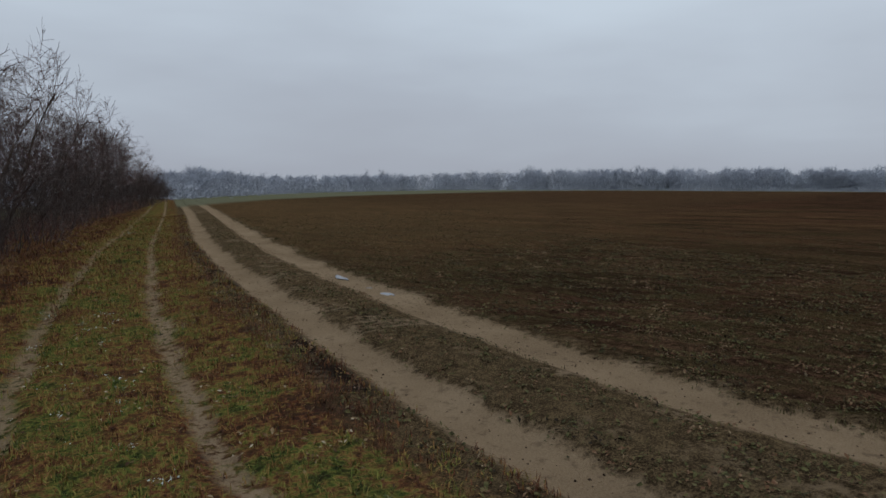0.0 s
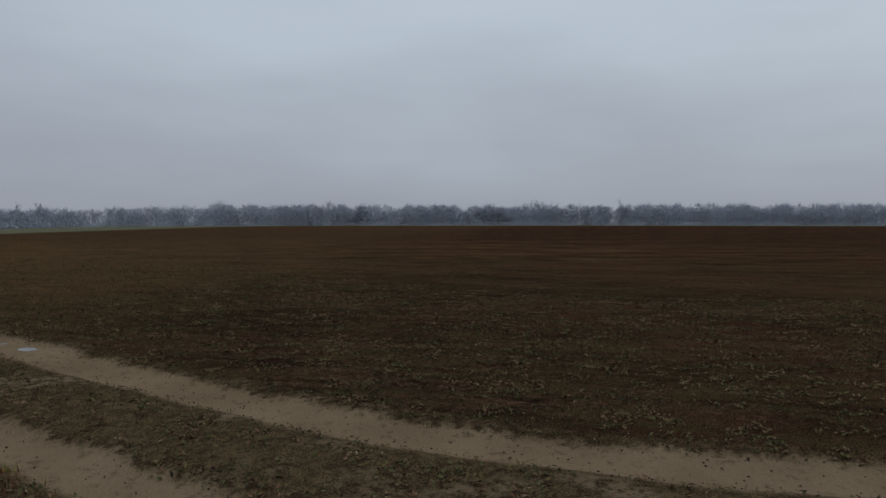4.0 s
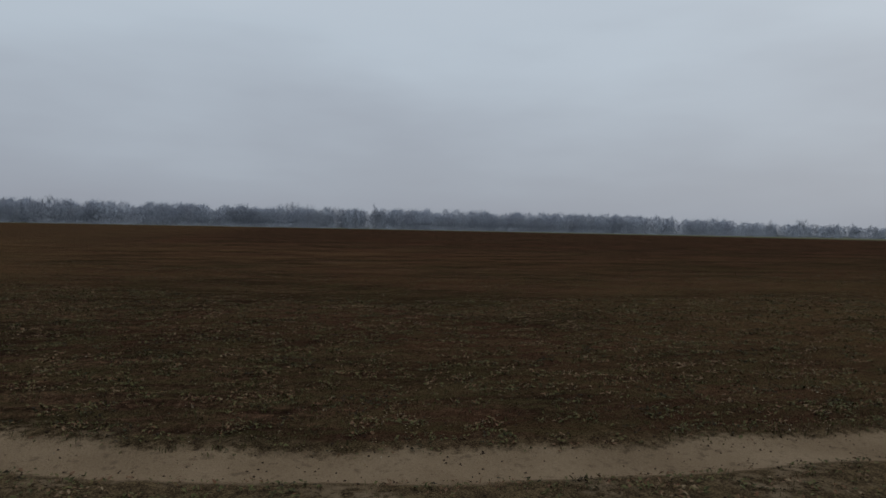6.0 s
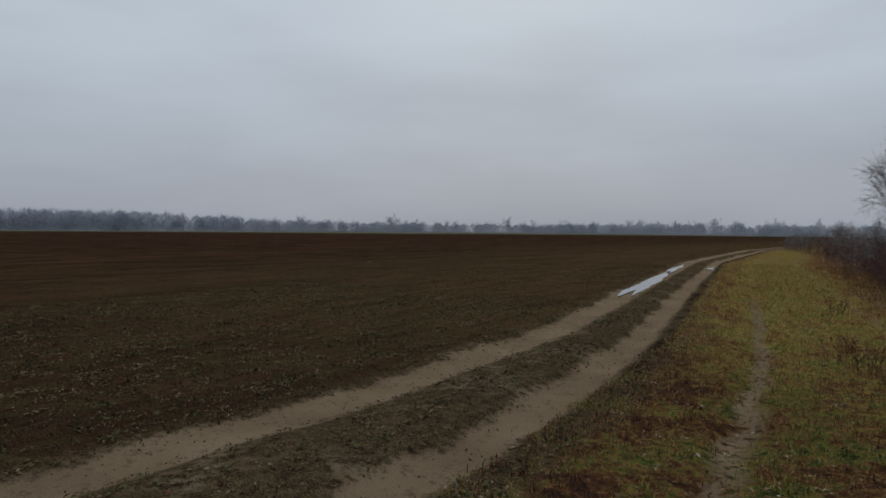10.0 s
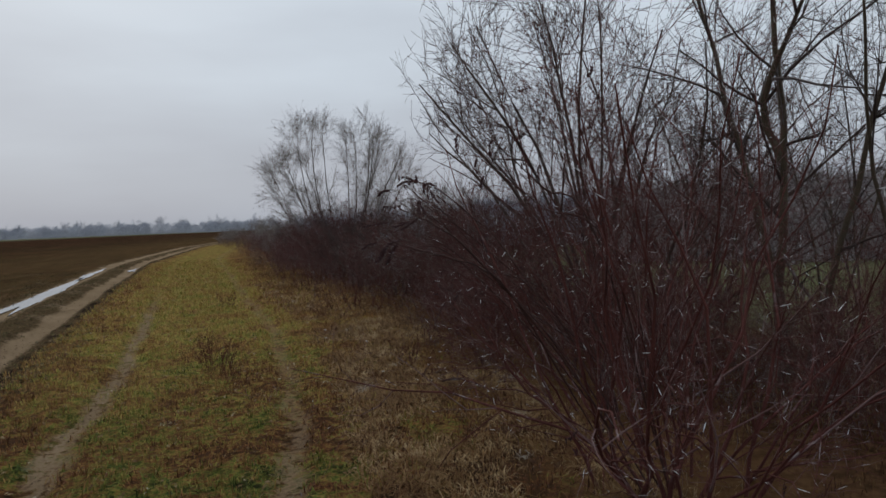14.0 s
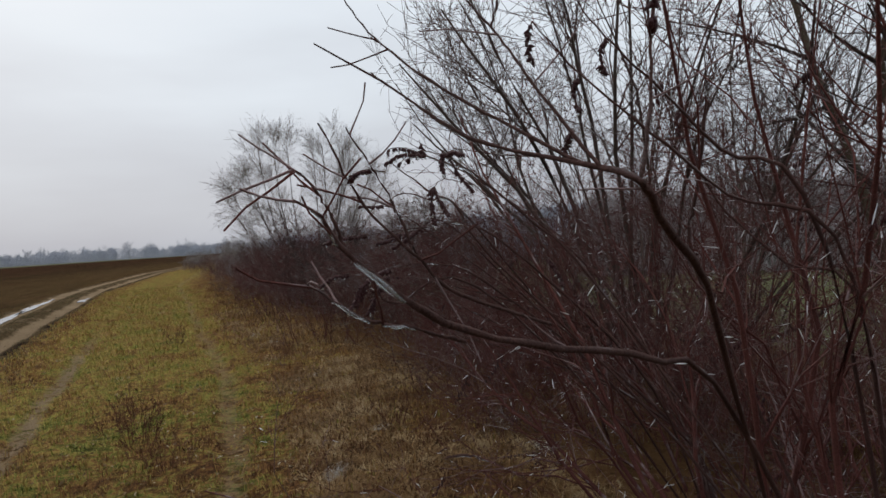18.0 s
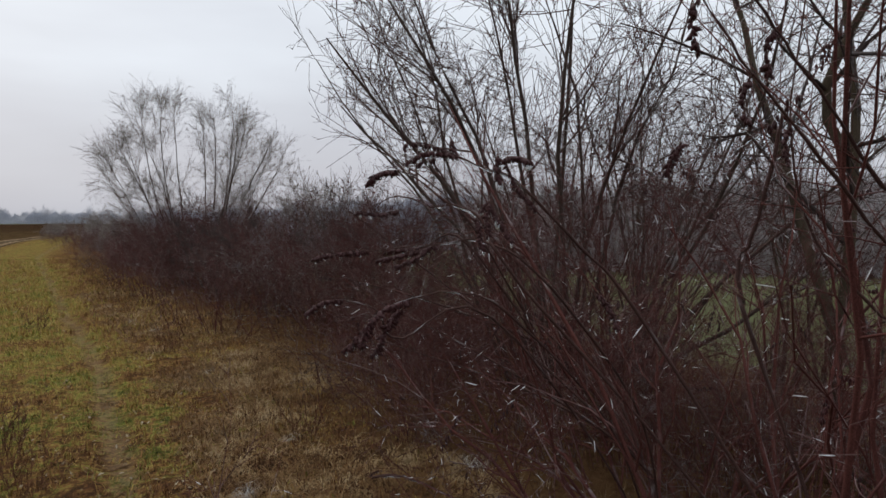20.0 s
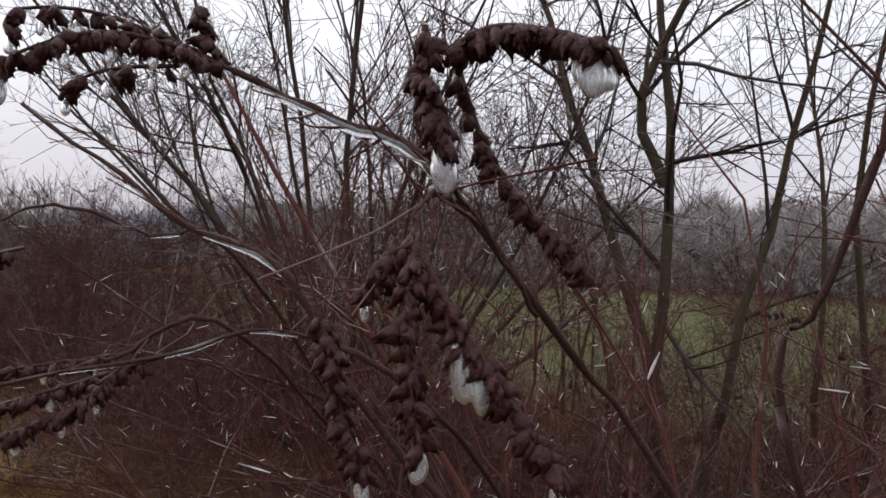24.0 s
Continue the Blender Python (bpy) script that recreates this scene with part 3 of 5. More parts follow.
def brush(rng, x, y, z, wide, high, count, grain):
    """Fine rimed twigs that fill a crown, as slim pointed blades."""
    m = len(x)
    k = np.repeat(np.arange(m), count)
    n = len(k)
    a, r, u = rng.uniform(0, 6.28, n), np.sqrt(rng.uniform(0, 1, n)), rng.uniform(0, 1, n)
    body = np.sin(np.clip(u * 0.85 + 0.15, 0, 1) * math.pi) ** 0.6
    p = np.stack([x[k] + np.cos(a) * r * wide[k] * body, y[k] + np.sin(a) * r * wide[k] * body, z + high[k] * u * 0.86], 1)
    d = unit(np.stack([np.cos(a) * 0.5, np.sin(a) * 0.5, np.full(n, 0.9)], 1) + rng.normal(0, 0.45, (n, 3)))
    length = (high[k] * rng.uniform(0.12, 0.26, n))[:, None]
    s = unit(np.cross(d, rng.normal(0, 1, (n, 3)))) * (grain * high[k] * rng.uniform(0.6, 1.3, n))[:, None]
    v = np.stack([p - s, p + s, p + d * length], 1).reshape(-1, 3)
    return v, [np.arange(n * 3).reshape(-1, 3)]


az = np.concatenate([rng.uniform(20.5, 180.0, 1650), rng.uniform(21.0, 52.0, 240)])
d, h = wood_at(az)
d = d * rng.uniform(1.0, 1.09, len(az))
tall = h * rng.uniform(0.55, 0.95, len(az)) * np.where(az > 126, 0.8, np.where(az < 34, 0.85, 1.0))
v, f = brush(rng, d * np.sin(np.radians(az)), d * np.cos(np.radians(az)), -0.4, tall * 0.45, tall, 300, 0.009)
tagged(new("far_woods", mesh_from("far_woods", v, f, [FAR_BRUSH])), "band of rimed woodland beyond the field, haze in its colour", "woodland", kind="stuff")
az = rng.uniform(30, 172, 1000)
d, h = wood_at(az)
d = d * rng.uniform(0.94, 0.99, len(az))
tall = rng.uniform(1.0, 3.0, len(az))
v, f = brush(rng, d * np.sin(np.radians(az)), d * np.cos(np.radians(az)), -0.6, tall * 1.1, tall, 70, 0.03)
tagged(new("field_edge_scrub", mesh_from("field_edge_scrub", v, f, [FAR_BRUSH])), "low rimed scrub before the far trees, tinted with haze", "scrub", kind="stuff")

# brown woods past the lower meadow, haze painted into their colour
az = rng.uniform(203, 282, 420)
d = rng.uniform(36, 52, len(az))
tall = rng.uniform(3.2, 5.4, len(az)) * (d / 42)
v, f = brush(rng, -2.3 + d * np.sin(np.radians(az)), -4.9 + d * np.cos(np.radians(az)), -1.7, tall * 0.5, tall, 420, 0.009)
tagged(new("meadow_woods", mesh_from("meadow_woods", v, f, [WOODS])), "leafless brown woods across the lower meadow, paled by painted haze", "woodland", kind="stuff")

# low woods past the end of the meadow, haze painted into their grey
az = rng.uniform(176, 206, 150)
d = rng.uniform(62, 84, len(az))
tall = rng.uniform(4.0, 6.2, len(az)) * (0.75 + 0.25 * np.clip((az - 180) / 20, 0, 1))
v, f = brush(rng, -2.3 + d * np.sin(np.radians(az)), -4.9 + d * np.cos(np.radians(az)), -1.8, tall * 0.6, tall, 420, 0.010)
tagged(new("haze_tinted_woods", mesh_from("haze_tinted_woods", v, f, [FAR_BRUSH])), "leafless woods past the meadow's end, haze painted into their grey", "woodland", kind="stuff")


# ---- hedge ----
def clear_of_walk(ox, oy):
    """Keeps the shoots off the line of the walk."""
    way = np.array([(-1.2, -1.7), (-1.42, -2.87), (-1.43, -3.34), (-1.2, -3.55), (-1.15, -3.74), (-1.3, -4.4), (-1.54, -4.84)])

    def keep(p):
        q = p + np.array([ox, oy, 0.0])
        dist = np.full(q.shape[:-1], 9.0)
        for a, c in zip(way[:-1], way[1:]):
            ab = c - a
            w = np.clip(((q[..., :2] - a) @ ab) / (ab @ ab), 0, 1)
            dist = np.minimum(dist, np.linalg.norm(q[..., :2] - (a + w[..., None] * ab), axis=-1))
        return (dist > np.where(q[..., 2] > 1.0, 0.48, 0.35)).all(axis=1)
    return keep


LOW = [(6, 0.22, 0.6, 0.62, 0.02), (5, 0.10, 0.3, 0.75, 0.0)]

A_AT, A_NEXT, B_AT = (-2.95, -5.02), (-3.25, -6.35), (-4.3, -9.2)
FAN = [(9, 0.7, 1.5, 0.42, 0.03), (5, 0.35, 0.8, 0.52, 0.02), (4, 0.15, 0.42, 0.58, 0.0)]
OPEN = [(11, 0.45, 1.1, 0.55, 0.01), (7, 0.2, 0.5, 0.6, 0.02), (4, 0.08, 0.22, 0.65, 0.0)]
NEAR_FAN = [(8, 0.4, 0.95, 0.5, 0.02), (5, 0.18, 0.5, 0.6, 0.01), (4, 0.06, 0.2, 0.7, 0.0)]
near_bush, tips_a, _ = shrub("indigo_bush", 5, 25, 2.55, 0.48, 0.0145, NEAR_FAN, TWIG_RED, TWIG_RED, "leafless bush of fanned red-brown shoots glazed with ice", "bush", "hedge bushes", keep=clear_of_walk(*A_AT), wiggle=0.19, bend=0.22, start=0.10, rise=0.03, base=0.38, drift=(-0.10, 0.24), least=0.001)
put(near_bush, *A_AT)
next_bush, tips_n, _ = shrub("indigo_bush", 16, 15, 1.9, 0.60, 0.0145, NEAR_FAN, TWIG_RED, TWIG_RED, "sprawling leafless bush with ice-glazed red-brown shoots", "bush", "hedge bushes", keep=clear_of_walk(*A_NEXT), wiggle=0.17, bend=0.22, start=0.18, drift=(0.25, -0.15), rise=0.02, base=0.40, least=0.0011)
put(next_bush, *A_NEXT)
SWEEP = [[(0.1, 0, -0.12), (0.4 * ex, 0.5 * ey, 0.5 * ez), (0.75 * ex, ey, 0.8 * ez), (ex, ey, ez)] for ex, ey, ez in [(2.05, -0.2, 3.05), (1.75, 0.35, 3.35), (1.3, -0.5, 3.8), (0.75, 0.2, 4.0), (2.0, 0.1, 2.45), (1.6, -0.7, 2.9), (0.2, 0.5, 4.1)]]
bush_b, tips_b, _ = shrub("hazel_bush", 6, 21, 4.1, 0.56, 0.032, FAN, BARK, TWIG, "tall leafless bush with fanned brown shoots", "bush", "hedge bushes", base=0.45, wiggle=0.10, least=0.0030, rise=0.02, drift=(0.04, 0.0), bend=0.15, start=0.42, lines=SWEEP, keep=lambda p: (p[..., 0] < 1.55 + 0.2 * p[..., 2]).all(axis=1))
put(bush_b, *B_AT)
ALDER = [[(0, 0, -0.12), (0.02, -0.02, 0.9), (-0.03, 0.02, 2.0), (0.02, -0.05, 3.3), (0.04, -0.02, 5.2)], [(0, 0, 0.7), (0.05, -0.2, 1.4), (0.08, -0.5, 2.3), (0.15, -0.85, 3.3), (0.2, -1.3, 4.6)], [(-0.01, 0.0, 1.9), (0.05, -0.1, 2.4), (-0.05, 0.25, 3.2), (-0.1, 0.45, 4.4)], [(0, 0.1, -0.12), (-0.25, 0.35, 1.2), (-0.45, 0.6, 2.6), (-0.55, 0.95, 4.0)]]
tree_a, _, _ = shrub("alder_tree", 8, 0, 5.8, 0.13, 0.045, [(13, 0.5, 1.4, 0.6, 0.05), (7, 0.25, 0.7, 0.6, 0.03), (4, 0.1, 0.35, 0.65, 0.02)], BARK_OLIVE, TWIG_DARK, "slender bare tree with olive-grey forked trunk behind the hedge", "tree", "hedge trees", sides=8, n=10, lines=ALDER)
put(tree_a, -4.85, -6.75, -0.05)
tree_b, _, _ = shrub("alder_tree", 9, 3, 4.2, 0.22, 0.026, [(10, 0.6, 1.4, 0.55, 0.06), (6, 0.3, 0.7, 0.6, 0.03), (4, 0.12, 0.4, 0.6, 0.02)], BARK_OLIVE, TWIG_DARK, "bare young tree with thin leaning trunks", "tree", "hedge trees", base=0.2, sides=7, n=9)
put(tree_b, -5.45, -5.95, -0.1)
copied(tree_b, -7.3, -9.4, -0.3, 2.2, 1.0)
copied(tree_a, -7.6, -12.2, -0.3, 1.2, 0.85)
# two clumps of stems that open into one even fan
rng = np.random.default_rng(19)
WILLOW = []
for u in np.linspace(-1.0, 1.0, 17):
    side, tall, deep = 0.52 * u, 4.65 - 0.9 * u * u + rng.uniform(-0.35, 0.2), rng.normal(0, 0.16)
    foot, bow = (0.22 if u > 0 else -0.22) + rng.normal(0, 0.08), rng.normal(0, 0.05)
    WILLOW.append([(foot + tall * k * math.sin(side + bow * math.sin(3.0 * k)), tall * k * deep, tall * k * math.cos(side) - 0.12) for k in (0.0, 0.3, 0.6, 0.85, 1.0)])
tree_c, _, _ = shrub("willow_tree", 19, 0, 4.5, 0.31, 0.026, [(13, 0.5, 1.15, 0.30, 0.03), (7, 0.3, 0.7, 0.42, 0.0), (4, 0.2, 0.45, 0.46, -0.07)], BARK, TWIG_PALE, "bare rimed willow with feathery pale twigs", "tree", "hedge trees", sides=6, least=0.0030, lines=WILLOW, bend=0.16)
put(tree_c, -1.25, -20.5, -0.1, 0.0, 0.94)
thicket, tips_t, _ = shrub("thicket", 11, 24, 1.25, 0.42, 0.007, LOW, TWIG_RED, TWIG_RED, "low thicket of thin dark red-brown stems", "shrub", "hedge thickets", base=0.75, sides=3, n=6, wiggle=0.14, start=0.4)
put(thicket, -3.3, -8.2)
thicket_b, _, _ = shrub("thicket", 12, 22, 1.1, 0.50, 0.007, LOW, TWIG_RED, TWIG, "low tangled thicket of rimed brown stems", "shrub", "hedge thickets", base=0.8, sides=3, n=6, wiggle=0.15, start=0.4)
put(thicket_b, -2.9, -10.6)
far_bush, _, _ = shrub("hedge_bush", 13, 12, 3.2, 0.42, 0.028, [(7, 0.7, 1.5, 0.45, 0.06), (5, 0.3, 0.8, 0.55, 0.05), (3, 0.2, 0.5, 0.55, 0.05)], BARK, TWIG_DARK, "leafless hedge bush with dense brown branches", "bush", "hedge bushes", least=0.005, base=0.5, sides=4)
put(far_bush, float(spot(8.8, -12.5)), -12.5, 0, 0, 0.6)
rimed_bush, _, _ = shrub("hedge_bush", 18, 13, 3.0, 0.45, 0.024, [(7, 0.6, 1.3, 0.45, 0.04), (5, 0.3, 0.7, 0.55, 0.02), (3, 0.2, 0.45, 0.55, 0.0)], TWIG, TWIG_PALE, "leafless hedge bush whitened with rime", "bush", "hedge bushes", least=0.005, base=0.5, sides=4)
put(rimed_bush, float(spot(7.4, -29.0)), -29.0, 0, 0, 0.6)
tree_d, _, _ = shrub("hedge_tree", 14, 8, 4.6, 0.40, 0.05, [(10, 0.8, 1.7, 0.55, 0.06), (7, 0.4, 0.9, 0.55, 0.03), (5, 0.2, 0.5, 0.55, 0.0)], BARK, TWIG, "bare hedge tree with pale rimed crown", "tree", "hedge trees", least=0.005, base=0.5, sides=5)
put(tree_d, float(spot(8.0, 12.5)), 12.5, 0, 0, 0.85)

rng = np.random.default_rng(31)
for y, lane, s in [(-12.8, 8.3, 0.55), (-15.0, 7.9, 0.55), (-17.5, 7.7, 0.6), (-20.0, 8.0, 0.6), (-22.5, 7.7, 0.5), (-25.5, 7.6, 0.5), (-27.5, 7.7, 0.55), (-31.0, 7.5, 0.5), (-36.0, 8.0, 0.55), (-41.0, 7.6, 0.62), (-46.0, 7.4, 0.7), (-51.0, 6.6, 0.65), (-57.0, 5.2, 0.55), (-63.0, 3.7, 0.5), (-69.0, 2.6, 0.45), (-77.0, 2.0, 0.45)]:
    copied(rimed_bush if y < -26 else far_bush, float(spot(lane, y)), y, -0.05, rng.uniform(0, 6.28), s)
for y, lane, s in [(9.5, 8.6, 0.72), (11.5, 7.0, 0.74), (14.5, 6.5, 0.88), (17.0, 6.4, 1.0), (20.0, 6.4, 0.95), (23.5, 6.2, 0.95), (27.0, 6.1, 0.95), (31.0, 6.0, 1.0), (34.0, 5.6, 0.9), (38.0, 5.4, 0.85), (42.0, 4.9, 0.75), (46.0, 4.6, 0.62), (51.0, 4.2, 0.5), (58.0, 3.4, 0.45)]:
    copied(tree_d, float(spot(lane, y)), y, -0.1, rng.uniform(0, 6.28), s)
for y in np.arange(8.5, 60, 2.0):
    copied(far_bush, float(spot(np.interp(y, [9, 14, 22, 31, 48, 60], [6.5, 5.9, 5.8, 5.5, 4.0, 2.8]) + rng.uniform(-0.2, 0.5), y)), float(y), -0.05, rng.uniform(0, 6.28), rng.uniform(0.45, 0.75))
for y in np.arange(9.0, 40, 1.7):
    copied([thicket, thicket_b][rng.integers(2)], float(spot(np.interp(y, [9, 14, 22, 31, 48], [6.3, 5.6, 5.5, 5.2, 3.8]) + rng.uniform(-0.2, 0.6), y)), float(y), -0.03, rng.uniform(0, 6.28), rng.uniform(0.7, 1.05))
for y in np.concatenate([np.arange(-30, -9.5, 0.75), np.arange(-60, -30, 2.5)]):
    copied([thicket, thicket_b][rng.integers(2)], float(spot(np.interp(y, [-70, -60, -48, -30], [3.0, 3.8, 6.4, 6.8]) + rng.uniform(-0.3, 1.3), y)), float(y), -0.03, rng.uniform(0, 6.28), rng.uniform(0.7, 1.3))

for x, y, s in [(-4.5, -8.2, 0.7), (-3.9, -9.0, 0.8), (-5.0, -9.0, 0.75), (-4.5, -10.1, 0.85), (-3.6, -10.0, 0.8), (-5.4, -10.6, 0.8), (-4.2, -11.3, 0.95), (-4.9, -12.4, 0.9), (-6.2, -10.2, 0.75), (-6.0, -11.8, 0.8),
                (-3.9, -7.5, 0.6), (-4.6, -7.3, 0.55), (-7.4, -9.6, 0.7), (-5.6, -7.0, 0.6), (-6.4, -6.4, 0.55), (-5.1, -6.2, 0.55), (-7.2, -7.7, 0.6), (-6.2, -8.0, 0.65), (-5.4, -5.4, 0.45), (-3.9, -5.9, 0.75), (-3.6, -6.6, 0.8), (-4.1, -6.5, 0.8), (-4.4, -7.2, 0.65), (-4.7, -5.9, 0.7), (-3.7, -7.4, 0.75), (-5.3, -6.5, 0.7), (-4.3, -5.5, 0.55), (-4.5, -6.2, 0.6), (-4.9, -5.0, 0.5), (-3.5, -7.1, 0.6), (-3.0, -7.6, 0.5), (-2.75, -8.15, 0.5), (-2.55, -9.0, 0.6)]:
    copied([thicket, thicket_b][rng.integers(2)], x, y, -0.05, rng.uniform(0, 6.28), s)
copied(bush_b, -6.3, -10.6, -0.15, 4.0, 0.72)
bush_c, tips_c, _ = shrub("indigo_bush", 15, 14, 2.2, 0.60, 0.010, OPEN, TWIG_RED, TWIG_RED, "sprawling leafless bush of thin red-brown shoots", "bush", "hedge bushes", wiggle=0.07, start=0.2)
put(bush_c, -3.85, -7.7, -0.03, 0.7)
copied(bush_c, -4.1, -6.9, -0.05, 2.6, 0.6)
for x, y, turn, size in [(-4.5, -5.2, 0.4, 0.62), (-5.2, -6.1, 1.9, 0.75), (-5.9, -5.3, 3.3, 0.7), (-6.6, -6.6, 5.2, 0.8)]:
    copied(bush_c, x, y, -0.1, turn, size)
copied(bush_c, -2.75, -8.5, -0.05, 4.1, 0.5)
copied(bush_c, -3.0, -9.4, -0.05, 5.0, 0.6)
copied(bush_c, -3.5, -10.6, -0.05, 1.0, 1.0)
for x, y, s in [(-3.1, -11.2, 0.85), (-2.9, -13.4, 0.9), (-2.4, -15.8, 0.85), (-2.1, -18.6, 1.0), (-1.3, -19.9, 1.05), (-0.5, -20.3, 0.9), (-1.4, -21.5, 0.9), (-0.4, -27.5, 0.8)]:
    copied(bush_c, x, y, -0.05, rng.uniform(0, 6.28), s)
copied(tree_b, -8.6, -9.9, -0.5, 5.0, 1.0)
for x, y, turn, size in [(-3.1, -14.2, 0.7, 0.72), (-3.7, -16.4, 2.4, 0.8), (-2.9, -17.6, 4.4, 0.66)]:
    copied(rimed_bush, x, y, -0.1, turn, size)


# ---- grass ----
def blades(rng, x, y, z, low, high, width, lean):
    """Bent tapering blades at the given roots."""
    m = len(x)
    a, l = rng.uniform(0, 6.28, m), rng.uniform(low, high, m)
    k = np.abs(rng.normal(0, lean, m)) if lean < 1.4 else rng.uniform(0.95, 1.5, m)
    side = np.stack([-np.sin(a), np.cos(a), np.zeros(m)], 1) * (width * rng.uniform(0.6, 1.2, m))[:, None]
    out = np.stack([np.cos(a), np.sin(a), np.zeros(m)], 1)
    root = np.stack([x, y, z], 1)
    mid = root + out * (l * 0.5 * np.sin(k))[:, None] + np.array([0, 0, 1.0]) * (l * 0.55 * np.cos(k))[:, None]
    tipp = mid + out * (l * 0.5 * np.sin(np.minimum(k * 2.2, 1.9)))[:, None] + np.array([0, 0, 1.0]) * (l * 0.5 * np.cos(np.minimum(k * 2.2, 1.9)))[:, None]
    v = np.stack([root - side, root + side, mid + side * 0.8, mid - side * 0.8, tipp], 1).reshape(-1, 3)
    i = np.arange(m)[:, None] * 5
    return v, [i + np.array([[0, 1, 2, 3]]), i + np.array([[3, 2, 4]])]


def scatter(rng, count, lane0, lane1, y0, y1, near=None):
    y = rng.uniform(y0, y1, count)
    lane = rng.uniform(lane0, lane1, count)
    x = spot(lane, y)
    return x, y, lane


def off_tracks(lane, y, rng, soft=0.05):
    lw = lane + lane_shift(lane, y) + rng.normal(0, soft, len(y))
    ok = np.ones(len(y), bool)
    for c, w in ((0.36, 0.31), (1.75, 0.25), (3.38, 0.10), (4.65, 0.08)):
        ok &= np.abs(lw - c) > w
    return ok


def field_of_grass(name, seed, count, lane0, lane1, spans, low, high, width, lean, mat, label, tuft=6, gate=0.0, bias=1.0):
    rng = np.random.default_rng(seed)
    parts = []
    for y0, y1, share, grow in spans:
        m = int(count * share / tuft)
        y = rng.uniform(y0, y1, m)
        lane = lane1 - (lane1 - lane0) * rng.uniform(0, 1, m) ** bias
        x = spot(lane, y)
        ok = off_tracks(lane, y, rng) & (value_noise(x * 1.7, y * 1.7, seed) > gate * rng.uniform(0.6, 1.2, m))
        x, y = np.repeat(x[ok], tuft), np.repeat(y[ok], tuft)
        x, y = x + rng.normal(0, 0.03 * grow, len(x)), y + rng.normal(0, 0.03 * grow, len(x))
        lane = (edge_x(y) - x) * edge_cos(y)
        parts.append((blades(rng, x, y, relief(x, y, lane) - 0.006, low * grow ** 0.5, high * grow ** 0.5, width * grow, lean)))
    off, vs, f4, f3 = 0, [], [], []
    for v, (a, c) in parts:
        vs.append(v)
        f4.append(a + off)
        f3.append(c + off)
        off += len(v)
    vs = np.concatenate(vs)
    me = mesh_from(name, vs, [np.concatenate(f4), np.concatenate(f3)], [mat])
    lane = (edge_x(vs[:, 1]) - vs[:, 0]) * edge_cos(vs[:, 1])
    me.attributes.new("lane", "FLOAT", "POINT").data.foreach_set("value", (lane + lane_shift(lane, vs[:, 1])).astype(np.float32))
    return tagged(new(name, me), label, "grass", kind="stuff")


NEAR = [(-14, 9, 0.62, 1.0), (-34, -14, 0.2, 1.8), (9, 30, 0.18, 1.8)]
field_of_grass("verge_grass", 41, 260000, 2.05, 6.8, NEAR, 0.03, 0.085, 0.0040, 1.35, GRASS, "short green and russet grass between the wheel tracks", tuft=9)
field_of_grass("dry_grass", 42, 70000, 5.8, 9.0, NEAR, 0.05, 0.13, 0.002, 1.2, STRAW, "long matted straw-coloured grass along the hedge", tuft=12)
field_of_grass("matted_straw", 46, 70000, 5.4, 7.0, [(-12, -5.0, 0.6, 1.0), (-20, -12, 0.2, 1.3), (8.5, 14, 0.2, 1.2)], 0.08, 0.24, 0.0026, 1.6, STRAW_PALE, "flattened frost-bleached straw along the hedge foot", tuft=14, gate=0.45)
field_of_grass("track_grass", 43, 30000, 0.5, 1.9, NEAR, 0.015, 0.05, 0.0028, 1.0, WEED_LEAF, "sparse trampled grass between the sandy wheel ruts", tuft=7, gate=0.3)
field_of_grass("field_sprouts", 44, 100000, -16.0, 0.1, [(-14, 12, 0.76, 1.0), (-30, -14, 0.12, 1.6), (12, 26, 0.12, 1.6)], 0.015, 0.05, 0.0055, 1.25, SPROUT, "sparse weeds and stubble on the brown field", tuft=7, gate=0.4, bias=1.8)
field_of_grass("slope_weeds", 45, 30000, 8.0, 15.5, [(-17, -1, 1.0, 1.0)], 0.12, 0.42, 0.0022, 0.45, STRAW, "tall withered grass and weeds on the slope past the hedge", tuft=9)


